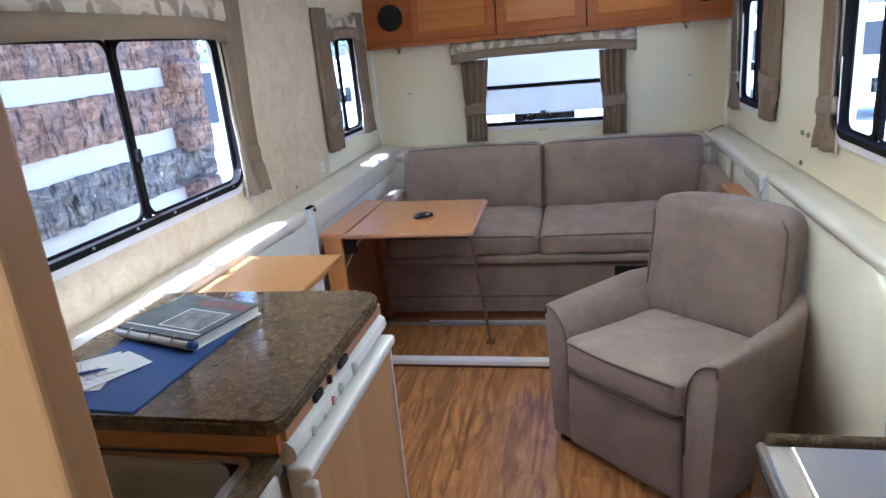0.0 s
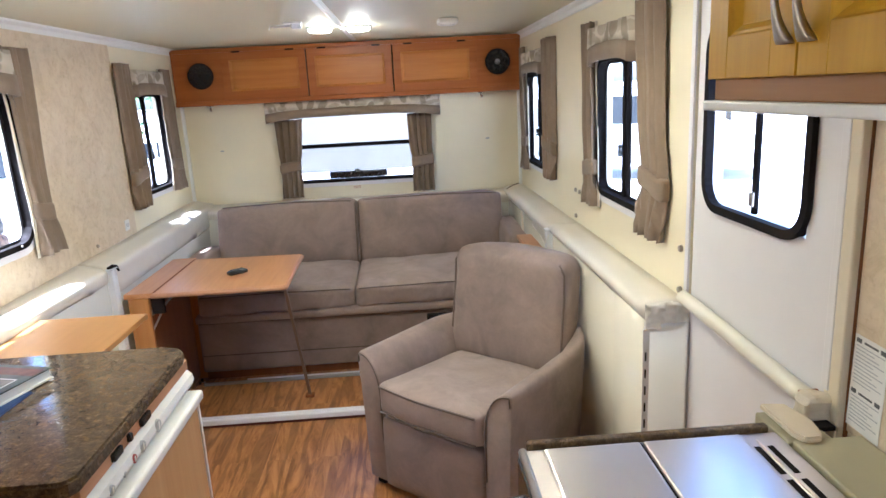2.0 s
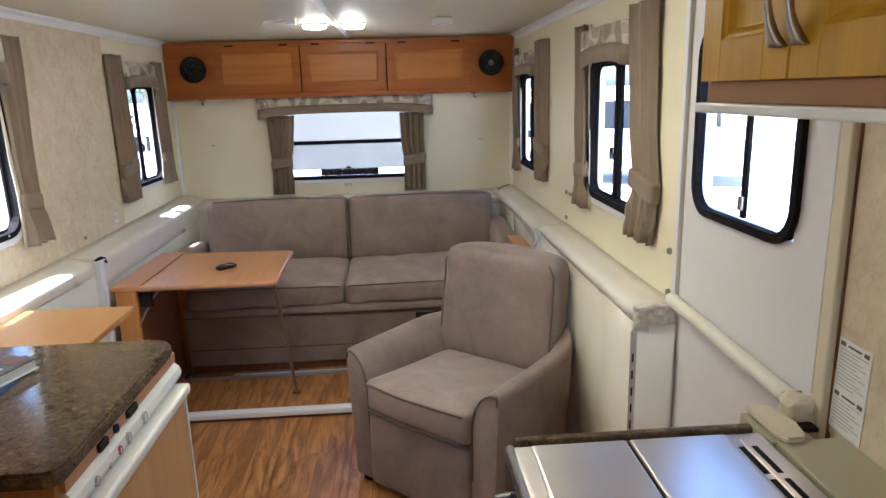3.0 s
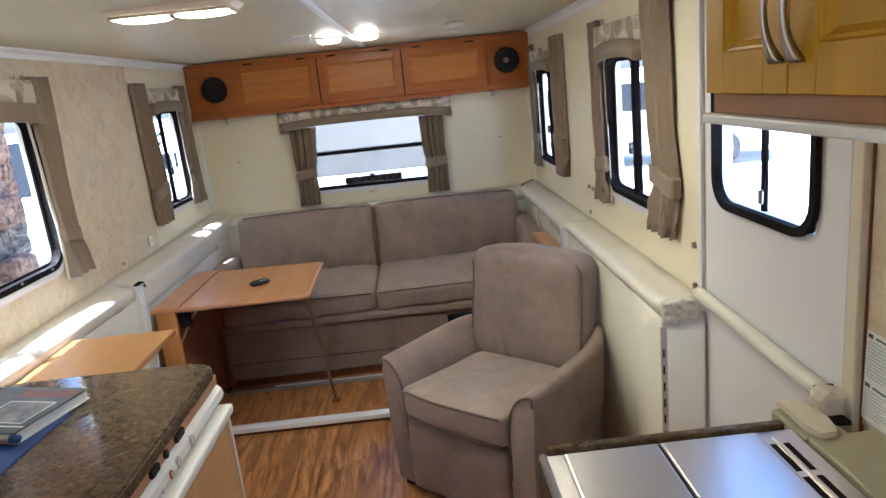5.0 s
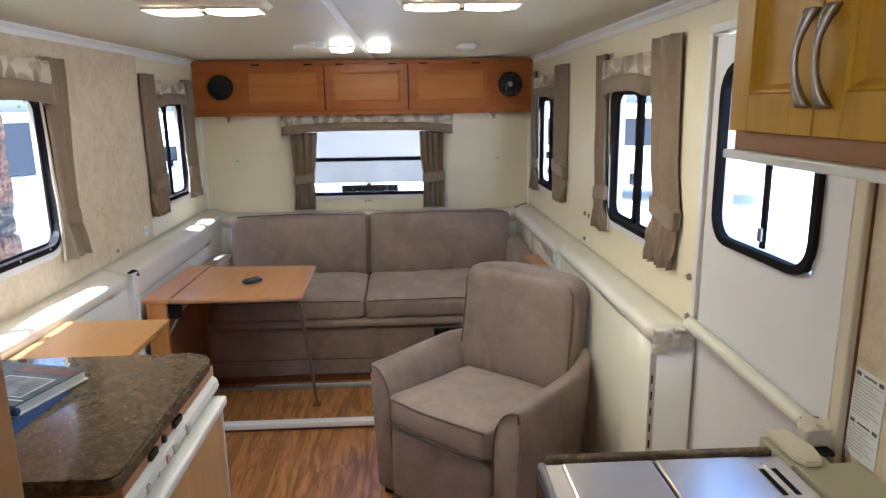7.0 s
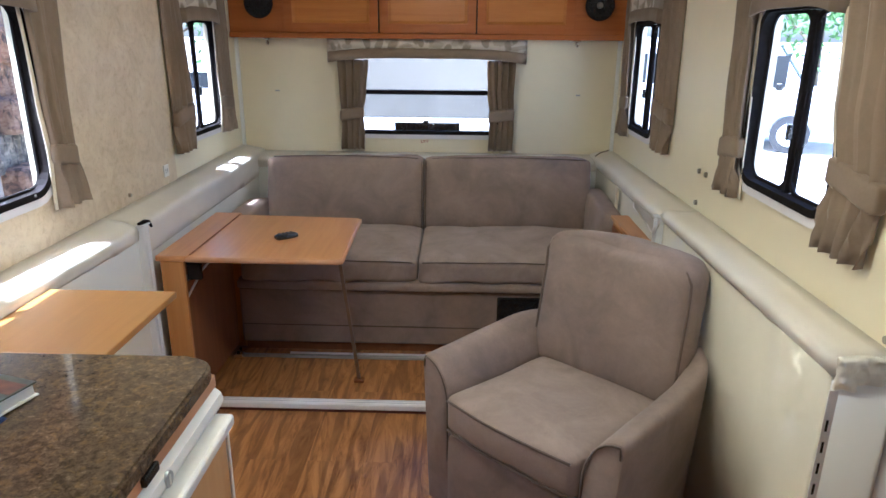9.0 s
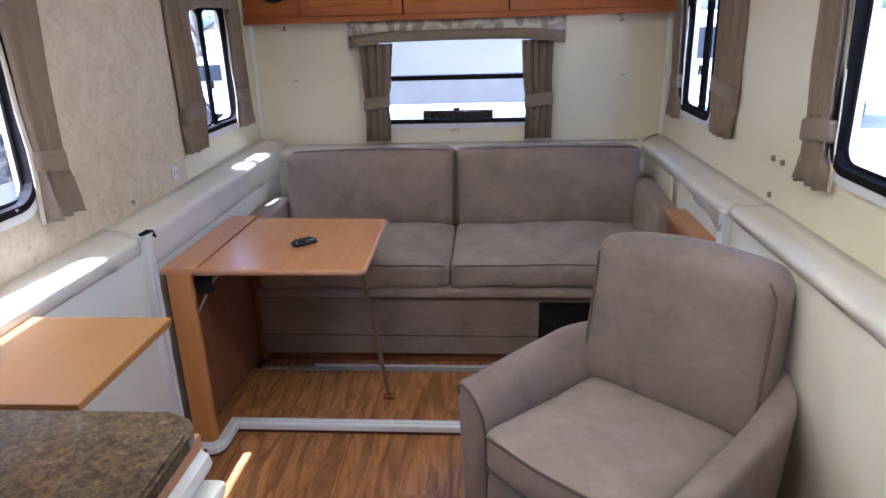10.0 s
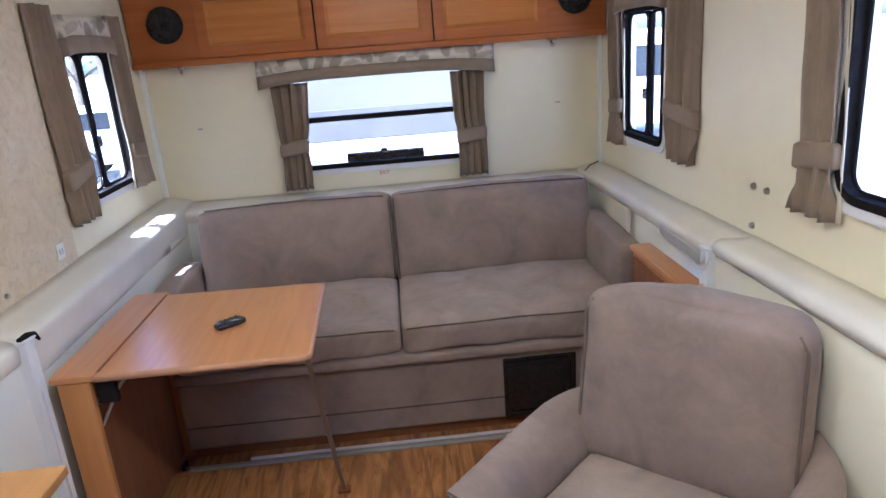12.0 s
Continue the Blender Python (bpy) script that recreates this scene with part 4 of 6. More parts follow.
def panel_door(name, x0, x1, z0, z1, t, parent, frame_mat, panel_mat, stile=0.045, y=0.0):
    """A framed door facing -y with a recessed panel."""
    d = part(name, box(x0 + stile * 0.9, y + t * 0.80, z0 + stile * 0.9, x1 - stile * 0.9, y + t, z1 - stile * 0.9), panel_mat, parent)
    bm = bmesh.new()
    box(x0, y, z0, x0 + stile, y + t, z1, 0.0009, 1, bm)
    box(x1 - stile, y, z0, x1, y + t, z1, 0.0009, 1, bm)
    box(x0 + stile, y, z0, x1 - stile, y + t, z0 + stile, 0.0009, 1, bm)
    box(x0 + stile, y, z1 - stile, x1 - stile, y + t, z1, 0.0009, 1, bm)
    part("door_frame", bm, frame_mat, d)
    pn = bmesh.new()
    a, b, c, e = x0 + stile - 0.001, x1 - stile + 0.001, z0 + stile - 0.001, z1 - stile + 0.001
    rings = [[pn.verts.new(p) for p in ((a + k, y + d_, c + k), (b - k, y + d_, c + k), (b - k, y + d_, e - k), (a + k, y + d_, e - k))]
             for k, d_ in ((0.0, t * 0.03), (0.003, t * 0.22), (0.007, t * 0.30), (0.015, t * 0.68), (0.019, t * 0.70))]
    for o, i in zip(rings, rings[1:]):
        for k in range(4):
            j = (k + 1) % 4
            pn.faces.new((o[k], o[j], i[j], i[k]))
    pn.faces.new(rings[-1])
    part("recessed_panel", pn, panel_mat, d)
    return d


for x0, x1 in ((-0.788, -0.242), (-0.234, 0.320), (0.328, 0.882)):
    d = panel_door("door", x0, x1, 0.030, H_ - 0.030, 0.018, cab, M_CABINET, M_CABPANEL, 0.050, -0.008)
    for hx in (x0 + 0.10, x1 - 0.10):
        part("hinge", box(hx - 0.028, -0.012, H_ - 0.034, hx + 0.028, -0.004, H_ - 0.024, 0.002), M_BLACK, d)
for x in (-0.929, 1.019):
    sp = part("speaker", disc(0.080, 0.016, 32, centre=(x, 0.006, H_ * 0.52)), M_BLACKGLOSS, cab, "round black loudspeaker")
    part("speaker_rim", tube([(x + 0.079 * math.cos(a * math.tau / 32), -0.004, H_ * 0.52 + 0.079 * math.sin(a * math.tau / 32)) for a in range(32)], 0.005, 6, True), M_BLACK, sp)
    part("dust_cap", disc(0.022, 0.014, 20, centre=(x, -0.005, H_ * 0.52), r2=0.010), M_CHROME if x > 0 else M_BLACK, sp)
for x in (-0.90, 0.905):
    c = thing("coat_hook", pose(x, CY0 + 0.03, CZ0 - 0.004), "small metal latch hook under the cabinet", "hook", "cabinet hooks")
    part("plate", box(-0.022, -0.02, -0.008, 0.022, 0.02, 0.0, 0.002), M_HOOK, c)
    part("hook", tube([(0, 0, -0.006), (0, -0.002, -0.022), (0.004, -0.012, -0.034), (0.006, -0.022, -0.028)], 0.008, 8), M_HOOK, c, "", True)

# ---- ceiling fittings ----


def double_light(x, y):
    e = thing("ceiling_light", pose(x, y, ZC - 0.0005), "double ceiling light with two lit frosted lenses", "ceiling light", "double ceiling lights")
    tray = bmesh.new()
    lo = [tray.verts.new((x, y_, -0.014)) for x, y_ in round_rect(0.362, 0.128, 0.014)]
    hi = [tray.verts.new((x, y_, 0.0)) for x, y_ in round_rect(0.390, 0.156, 0.020)]
    for k in range(len(lo)):
        j = (k + 1) % len(lo)
        tray.faces.new((lo[k], lo[j], hi[j], hi[k]))
    tray.faces.new(lo)
    tray.faces.new(hi[::-1])
    part("base", tray, M_TRAY, e, "white flat tray tinted with the lamp's warm glow", False)
    part("bezel", ring_flat(0.352, 0.118, 0.012, 0.006, -0.024, -0.0145), M_TRAY, e)
    for s in (-1, 1):
        part("lens", cushion_at(0.142, 0.090, 0.012, (s * 0.086, 0, -0.021), 0.005), M_LAMP, e, "lit frosted lens", True)
    part("switch", box(-0.010, -0.026, -0.030, 0.010, 0.026, -0.0142, 0.003), M_BLACKGLOSS, e)
    return e


def ring_flat(w, h, r, t, z0, z1):
    bm = ring(w, h, r, t, z0, z1)
    for v in bm.verts:
        v.co = Vector((v.co.x, v.co.z, v.co.y))
    return bm


def cushion_at(sx, sy, sz, c, r=0.012):
    bm = cushion(sx, sy, sz, r, (0, 0, 0.006), 5)
    for v in bm.verts:
        v.co += Vector(c)
    return bm


double_light(-0.290, 2.215)
double_light(0.485, 2.145)
# out of view: a third fixture added to brighten the near end
double_light(-0.275, -0.15)
for x, y in ((-0.025, 3.755), (0.172, 3.775)):
    e = thing("reading_light", pose(x, y, ZC - 0.0005), "small round-ended ceiling light, lit", "ceiling light", "small ceiling lights")
    part("base", box(-0.066, -0.036, -0.010, 0.066, 0.036, 0.0, 0.004), M_COVE, e)
    part("lens", cushion_at(0.112, 0.056, 0.016, (0, 0, -0.016), 0.007), M_LAMP, e, "lit frosted lens", True)
def extrude_strip():
    bm = extrude_profile([(-0.016, 0), (-0.016, -0.004), (-0.010, -0.008), (-0.003, -0.008), (0, -0.005), (0.003, -0.008), (0.010, -0.008), (0.016, -0.004), (0.016, 0)], CY0 - 0.03 - YN)
    for v in bm.verts:
        v.co.y += YN + 0.01
    return bm


s = thing("ceiling_seam", pose(0.085, 0, ZC - 0.0005), "narrow cover strip along the ceiling", "cover strip", kind="structure")
part("strip", extrude_strip(), M_COVE, s)
s = thing("smoke_alarm", pose(0.625, 3.62, ZC - 0.0005), "small grey round alarm on the ceiling", "smoke alarm")
part("body", cushion_at(0.105, 0.105, 0.030, (0, 0, -0.015), 0.014), M_COVE, s, "", True)
part("grille", box(-0.035, -0.035, -0.034, 0.035, 0.035, -0.030, 0.004), M_GREYALU, s)
s = thing("ceiling_latch", pose(-0.13, 3.47, ZC - 0.0005), "white metal catch bracket on the ceiling", "latch")
part("plate", box(-0.030, -0.035, -0.006, 0.055, 0.035, 0.0, 0.002), M_COVE, s)
part("block", box(0.006, -0.02, -0.030, 0.050, 0.02, -0.006, 0.004), M_ALU, s)
part("arm", tube([(0.0, 0, -0.014), (-0.05, 0, -0.017), (-0.098, 0, -0.017), (-0.102, 0, -0.030)], 0.006, 8), M_ALU, s)

# ---- sofa ----
SX0, SX1 = -0.855, 0.99
sofa = thing("sofa", pose(0, 0, 0), "taupe microsuede sofa with two seat and two back cushions", "sofa")
part("base", box(SX0 + 0.01, 3.715, 0.05, SX1 - 0.01, 4.50, 0.345, 0.012, 3), M_SUEDE, sofa)
part("plinth", box(SX0 + 0.02, 3.745, 0.0, SX1 - 0.02, 4.48, 0.05), M_SHADED_DARKWOOD, sofa)
part("base_seam", tube([(SX0 + 0.02, 3.7145, 0.150), (0.2, 3.7135, 0.147), (SX1 - 0.02, 3.7145, 0.150)], 0.003, 6), M_PIPE, sofa)
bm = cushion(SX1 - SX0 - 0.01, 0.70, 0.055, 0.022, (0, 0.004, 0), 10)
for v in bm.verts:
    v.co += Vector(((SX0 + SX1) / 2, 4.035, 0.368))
part("seat_rail", bm, M_SUEDE_LIT, sofa, "", True)
# dark strip drawn in as the shade under the seat rail
part("rail_shadow_gap", box(SX0 + 0.02, 3.705, 0.340, SX1 - 0.02, 4.3, 0.347), M_PIPE, sofa)
XM = 0.045


def piping(parent, x0, x1, y0, z, r=0.004, sag=0.0):
    pts = [(x0 + (x1 - x0) * i / 12, y0 + 0.004 * math.sin(i * 1.3), z + sag * math.sin(i / 12 * math.pi)) for i in range(13)]
    part("piping", tube(pts, r, 6), M_PIPE, parent, "dark piped seam", True)


for k, (x0, x1) in enumerate(((SX0 + 0.03, XM - 0.003), (XM + 0.003, SX1 - 0.03))):
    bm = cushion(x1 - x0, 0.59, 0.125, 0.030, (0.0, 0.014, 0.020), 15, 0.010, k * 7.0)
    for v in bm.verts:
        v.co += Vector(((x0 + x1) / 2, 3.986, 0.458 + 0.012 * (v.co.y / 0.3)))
    seat = part("seat_cushion", bm, M_SUEDE_LIT, sofa, "", True)
    piping(seat, x0 + 0.02, x1 - 0.02, 3.686, 0.498, 0.0035, 0.006)
    bm = cushion(x1 - x0 + 0.004, 0.20, 0.405, 0.034, (0.0, 0.034, 0.010), 16, 0.012, 20 + k * 7.0)
    lean = Matrix.Rotation(radians(-13), 4, "X")
    for v in bm.verts:
        p = lean @ Vector((v.co.x, v.co.y * (0.9 + 0.5 * v.co.z), v.co.z + 0.010 * math.sin(2.2 * v.co.x + k * 2.0)))
        v.co = p + Vector(((x0 + x1) / 2, 4.335, 0.688))
    back = part("back_cushion", bm, M_SUEDE, sofa, "", True)
    top = lean @ Vector((0, -0.094, 0.196))
    piping(back, x0 + 0.04, x1 - 0.03, 4.335 + top.y - 0.002, 0.688 + top.z - 0.002, 0.0035, 0.010)
    side = [lean @ Vector((0.0, -0.094 - 0.04 * zz, zz)) + Vector((x1 - 0.008 if k == 0 else x0 + 0.008, 4.335, 0.688)) for zz in (-0.19, -0.05, 0.08, 0.18)]
    part("piping", tube(side, 0.0035, 6), M_PIPE, back, "dark piped seam", True)
for x0, x1, high in ((LL + 0.004, SX0 + 0.015, 0.575), (SX1 - 0.055, LR - 0.008, 0.660)):
    bm = cushion(x1 - x0, 0.62, high, 0.028, (0.006, 0.006, 0.008), 8, 0.004, 40 + x0)
    for v in bm.verts:
        v.co += Vector(((x0 + x1) / 2, 4.12, 0.0625 + high / 2 - 0.05 * max(0, -v.co.y) * (v.co.z > 0)))
    part("arm", bm, M_SUEDE, sofa, "", True)
part("back_frame", box(SX0 + 0.02, 4.42, 0.06, SX1 - 0.02, 4.60, 0.80, 0.02, 3), M_SUEDE, sofa)
for x in (SX0 + 0.045, SX1 - 0.06):
    b = part("bracket", box(x - 0.028, 4.40, 0.795, x + 0.028, 4.43, 0.845, 0.004), M_COVE, sofa, "white metal corner bracket")
    part("bolt", disc(0.009, 0.012, 12, centre=(x, 4.396, 0.822)), M_BLACK, b)
v = thing("heater_grille", pose(0.585, 3.714, 0.19), "black floor heater grille in the sofa base", "heater")
part("housing", box(-0.148, -0.012, -0.135, 0.148, -0.0005, 0.13, 0.006), M_BLACKGLOSS, v)
part("inner", ring(0.27, 0.235, 0.012, 0.012, -0.020, -0.012), M_BLACKGLOSS, v)
seam = thing("ledge_piping", pose(0, 0, 0), "dark piping where the two ledges meet", "piping", kind="structure")
part("cord", tube([(1.045, LB + 0.002, 0.795), (1.047, LB - 0.010, 0.838), (1.056, LB + 0.030, 0.858), (1.10, LB + 0.10, 0.868), (1.165, YB - 0.008, 0.876)], 0.0035, 6), M_PIPE, seam, "", True)
lb = thing("wall_tag", pose(LR - 0.02, 3.98, 0.79), "white fabric strap hanging from the ledge", "strap")
bm = box(-0.003, -0.03, -0.09, 0.003, 0.02, 0.03, 0.001)
for q in bm.verts:
    q.co.y += 0.25 * (q.co.z + 0.09) * 0.5
part("strap", bm, M_CREAMCLOTH, lb)

fl = thing("vinyl_flap", pose(LR, 3.25, 0.800), "loose vinyl corner hanging over the wall rail", "vinyl flap")
bm = bmesh.new()
rows = []
for i in range(13):
    u = i / 12
    y = 0.42 * (1 - u) - 0.014
    hang = 0.012 + 0.020 * u ** 2 + 0.003 * math.sin(9 * u) - 0.016 * max(0.0, u - 0.85) / 0.15
    rows.append([bm.verts.new((-0.0185 - 0.018 * u ** 2 * (v / 4), y + 0.006 * v / 4, 0.034 - (0.024 + hang) * v / 4)) for v in range(5)])
for a, b in zip(rows, rows[1:]):
    for k in range(4):
        bm.faces.new((a[k], a[k + 1], b[k + 1], b[k]))
bmesh.ops.solidify(bm, geom=bm.faces[:], thickness=0.002)
part("sheet", bm, M_PALEVINYL, fl, "", True)

# ---- end table by the wall ----
et = thing("end_table", pose(0.968, 3.25, 0), "narrow maple end cabinet between armchair and sofa", "end table")
part("top", box(0.0, 0.0, 0.712, 0.082, 0.51, 0.732, 0.004), M_TABLE, et)
part("side", box(0.012, 0.012, 0.0, 0.080, 0.50, 0.7115), M_POST, et)
part("front", box(0.004, 0.03, 0.05, 0.0115, 0.48, 0.69, 0.002), M_SHADED_DARKWOOD, et, "recessed front panel in shade-darkened maple")

# ---- pull-out table with pedestal ----
tb = thing("table", pose(-0.933, 3.113, 0), "maple fold-down table on a wall pedestal with one leg", "table")
part("pedestal_front", box(0.0, 0.0, ZF + 0.004, 0.092, 0.020, 0.684, 0.003), M_POST, tb)
# inner panel coloured darker for the shade under the leaf
part("pedestal_panel", box(0.035, 0.0205, 0.02, 0.052, 0.650, 0.684), M_SHADED_DARKWOOD, tb)
part("pedestal_back", box(0.0, 0.6505, 0.0, 0.092, 0.668, 0.684, 0.003), M_POST, tb)
part("pedestal_side", box(0.0, 0.0205, 0.0, 0.014, 0.650, 0.684), M_POST, tb)
part("pedestal_top", box(-0.016, -0.004, 0.6845, 0.112, 0.676, 0.708, 0.005), M_TABLE, tb)
leaf_pts = [(0.1135, -0.002), (0.704, -0.002), (0.717, 0.010), (0.703, 0.604), (0.690, 0.616), (0.1135, 0.645)]
part("leaf", slab(leaf_pts, 0.682, 0.704), M_TABLE, tb)
part("leaf_edge", tube([(x, y, 0.6935) for x, y in leaf_pts], 0.0115, 8, True), M_PINK, tb, "paler wood edge banding", True)
leg = part("leg", box(-0.0075, -0.005, 0.0, 0.0075, 0.005, 0.715, 0.002), M_LEG, tb, "slim brown folding leg")
leg.matrix_basis = pose(0.724, 0.305, 0.012) @ Matrix.Rotation(math.atan2(0.25, 0.665), 4, "X") @ Matrix.Rotation(math.atan2(-0.02, 0.665), 4, "Y")
part("leg_foot", box(0.700, 0.290, 0.0005, 0.748, 0.326, 0.016, 0.005), M_SHADED_DARKWOOD, tb)
part("catch", disc(0.012, 0.02, 12, centre=(0.085, 0.05, 0.60)), M_CHROME, tb)
part("leaf_bracket", box(0.0935, 0.022, 0.600, 0.150, 0.046, 0.680, 0.004), M_BLACK, tb, "black metal leaf bracket")
part("strut", tube([(0.080, 0.040, 0.520), (0.150, 0.044, 0.640), (0.185, 0.046, 0.676)], 0.005, 8), M_GREYALU, tb, "thin grey gas strut")
# dark cord laid in as the shadow between pedestal top and leaf
part("leaf_gap_shade", tube([(0.1125, 0.02, 0.7055), (0.1125, 0.64, 0.7055)], 0.0035, 8), M_SHADED_DARKWOOD, tb, "dark cord as the shadow line beside the leaf")
part("foot_bolt", box(0.072, -0.098, 0.0, 0.090, -0.052, 0.012, 0.004), M_FOOTBOLT, tb, "dark red foot bolt")
rc = thing("remote_control", pose(-0.499, 3.388, 0.7045, 0, 0, 40), "small black remote control on the table", "remote control")
part("body", cushion_at(0.098, 0.040, 0.018, (0, 0, 0.0092), 0.006), M_BLACKGLOSS, rc, "", True)
for i in range(4):
    for j in range(2):
        part("button", box(-0.034 + i * 0.018, -0.011 + j * 0.014, 0.0175, -0.025 + i * 0.018, -0.004 + j * 0.014, 0.0255, 0.001), M_TYRE, rc)

# ---- folding desk flap ----
dk = thing("desk_flap", pose(0, 0, 0), "honey maple wall desk flap, raised", "desk")
part("top", box(LL + 0.0075, 2.085, 0.786, -0.597, 2.500, 0.806, 0.003), M_DESK, dk)
part("brace", box(LL + 0.0012, 2.28, 0.60, LL + 0.02, 2.31, 0.7695, 0.002), M_ALU, dk)

# ---- armchair ----
ch = thing("armchair", pose(0.406, 2.392, ZF, 0, 0, -43), "taupe microsuede armchair with rounded arms, beside the wall", "armchair")
part("plinth", box(-0.24, 0.05, 0.0, 0.24, 0.54, 0.075, 0.004), M_SHADED_DARKWOOD, ch, "dark wooden plinth")
for sx in (-0.325, 0.285):
    part("foot", box(sx, 0.015, 0.0, sx + 0.04, 0.055, 0.034, 0.004), M_BLACK, ch)
bm = cushion(0.492, 0.06, 0.300, 0.016, (0, 0.006, 0), 8, 0.003, 3)
for q in bm.verts:
    q.co += Vector((0, 0.014, 0.180))
part("front_panel", bm, M_SUEDE, ch, "", True)
part("seat_deck", box(-0.245, 0.04, 0.08, 0.245, 0.53, 0.33), M_SUEDE, ch)


def seat_form(q):
    """The seat cushion's slope, crown and soft front."""
    u = max(0.0, 1 - (q.x / 0.25) ** 2)
    return Vector((q.x, q.y - 0.012 * u * (q.y < -0.1) + 0.256, 0.394 + q.z - 0.020 * q.y / 0.28 + 0.006 * noise.noise(Vector((q.x * 6, q.y * 6, 3.0)))))


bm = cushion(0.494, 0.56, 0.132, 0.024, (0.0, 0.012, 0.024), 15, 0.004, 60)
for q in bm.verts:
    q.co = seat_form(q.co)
seat = part("seat_cushion", bm, M_SUEDE_LIT, ch, "", True)
for zz in (0.050, -0.054):
    pts = [seat_form(Vector((-0.232 + 0.464 * i / 14, -0.281 - 0.006 * math.sin(i / 14 * math.pi), zz))) for i in range(15)]
    part("piping", tube(pts, 0.0045, 6), M_PIPE, seat, "dark piped seam", True)


def chair_arm(s, length, lift):
    """A thick arm, upright outside, with a broad rounded shoulder falling to the seat; its top lifts towards the back."""
    rows = []
    bm = bmesh.new()
    n = 16

    def outline(u, grow=0.0):
        h = 0.574 + 0.008 * u + lift * u ** 3 + grow
        prof = [(0.250 - grow, 0.030), (0.249 - grow, 0.22), (0.250 - grow, 0.40)]
        for k in range(1, 9):
            a = radians(k * 90 / 8)
            prof.append((0.361 - (0.111 + grow) * math.cos(a) ** 0.9, 0.405 + (h - 0.405) * math.sin(a)))
        lean_out = 0.006 * math.sin(u * math.pi)
        return prof + [(0.368 + lean_out + grow, h - 0.010), (0.369 + lean_out + grow, h - 0.035), (0.362 + lean_out + grow, 0.42), (0.352 + grow, 0.22), (0.346 + grow, 0.030)]

    for i in range(n + 1):
        u = i / n
        y = length * u - 0.010 * math.sin(u * math.pi)
        turn_in = 0.085 * max(0.0, (y - 0.44) / 0.20) ** 2
        rows.append([bm.verts.new((s * (x - turn_in), y, z + 0.003 * noise.noise(Vector((s * 3 + x * 9, y * 8, z * 8))))) for x, z in outline(u)])
    m = len(rows[0])
    for a, b in zip(rows, rows[1:]):
        for k in range(m):
            j = (k + 1) % m
            bm.faces.new((a[k], a[j], b[j], b[k]))
    bm.faces.new(rows[0])
    bm.faces.new(rows[-1][::-1])
    rim = {e for v in rows[0] for e in v.link_edges if e.other_vert(v) in rows[0]}
    bmesh.ops.bevel(bm, geom=list(rim), offset=0.007, segments=2, profile=0.5, affect="EDGES")
    arm = part("arm", bm, M_SUEDE, ch, "", True)
    fp = [(s * x, -0.0015, z) for x, z in outline(0.0, -0.006)]
    part("piping", tube(fp[1:13], 0.0032, 6), M_PIPE, arm, "dark piped seam", True)
    return arm


chair_arm(-1, 0.62, 0.0)
chair_arm(1, 0.63, 0.028)
BACK_LEAN = Matrix.Rotation(radians(-12), 4, "X")


def back_form(q):
    """Leans the backrest and thickens it towards the top; narrower behind than in front."""
    w = 1.03 - 0.015 * q.z / 0.24 - (0.75 * q.y if q.y > 0 else 0.0)
    y = q.y * (1.0 + 0.8 * q.z) - 0.012 * max(0.0, q.z - 0.1) / 0.15
    z = q.z - 0.016 * (q.x / 0.26) ** 2 * (q.z > 0.15)
    return BACK_LEAN @ Vector((q.x * w, y, z)) + Vector((-0.008, 0.588, 0.655))


bm = cushion(0.556, 0.155, 0.50, 0.046, (0.004, 0.044, 0.022), 18, 0.009, 77)
for q in bm.verts:
    q.co = back_form(q.co)
back = part("backrest", bm, M_SUEDE, ch, "", True)
for s in (-1, 1):
    pts = [back_form(Vector((s * (0.266 - 0.03 * max(0.0, zz - 0.19) / 0.05), -0.070, zz))) for zz in (-0.22, -0.15, -0.07, 0.0, 0.07, 0.14, 0.19, 0.225)]
    part("piping", tube(pts, 0.0045, 6), M_PIPE_PALE, back, "taupe piped seam", True)
bm = cushion(0.50, 0.10, 0.70, 0.03, (0.0, 0.01, 0.0), 8)
for q in bm.verts:
    q.co = Matrix.Rotation(radians(-6), 4, "X") @ q.co + Vector((0, 0.585, 0.400))
part("back_shell", bm, M_SUEDE, ch, "", True)

# ---- refrigerator under the raised counter ----
CX0, CX1, CY_A, CY_B, CZT = LL + 0.001, -0.279, 1.283, 1.980, 0.862
ct = thing("counter", pose(0, 0, 0), "brown granite-pattern raised counter over the refrigerator", "counter")
pts = [(CX0, CY_A), (CX1 - 0.03, CY_A), (CX1 - 0.012, CY_A + 0.008), (CX1, CY_A + 0.03), (CX1, CY_B - 0.07), (CX1 - 0.006, CY_B - 0.038), (CX1 - 0.022, CY_B - 0.015), (CX1 - 0.045, CY_B - 0.004), (CX1 - 0.07, CY_B), (CX0, CY_B)]
bm = slab(pts, CZT - 0.036, CZT)
bmesh.ops.bevel(bm, geom=[e for e in bm.edges if abs(e.verts[0].co.z - e.verts[1].co.z) < 1e-6], offset=0.006, segments=2, affect="EDGES")
part("worktop", bm, M_GRANITE, ct)
part("apron", box(CX0, CY_A + 0.016, 0.78, CX1 - 0.02, CY_A + 0.034, CZT - 0.0365), M_POST, ct)
part("front_rail", box(CX1 - 0.045, CY_A + 0.034, 0.797, CX1 - 0.008, CY_B - 0.012, CZT - 0.0365, 0.002), M_PINK, ct)
part("end_panel", box(CX0, CY_B - 0.028, ZF, CX1 - 0.045, CY_B - 0.012, CZT - 0.0365), M_POST, ct)
fg = thing("refrigerator", pose(0, 0, 0), "built-in refrigerator with white control panel and maple door", "refrigerator")
FX = CX1 - 0.032
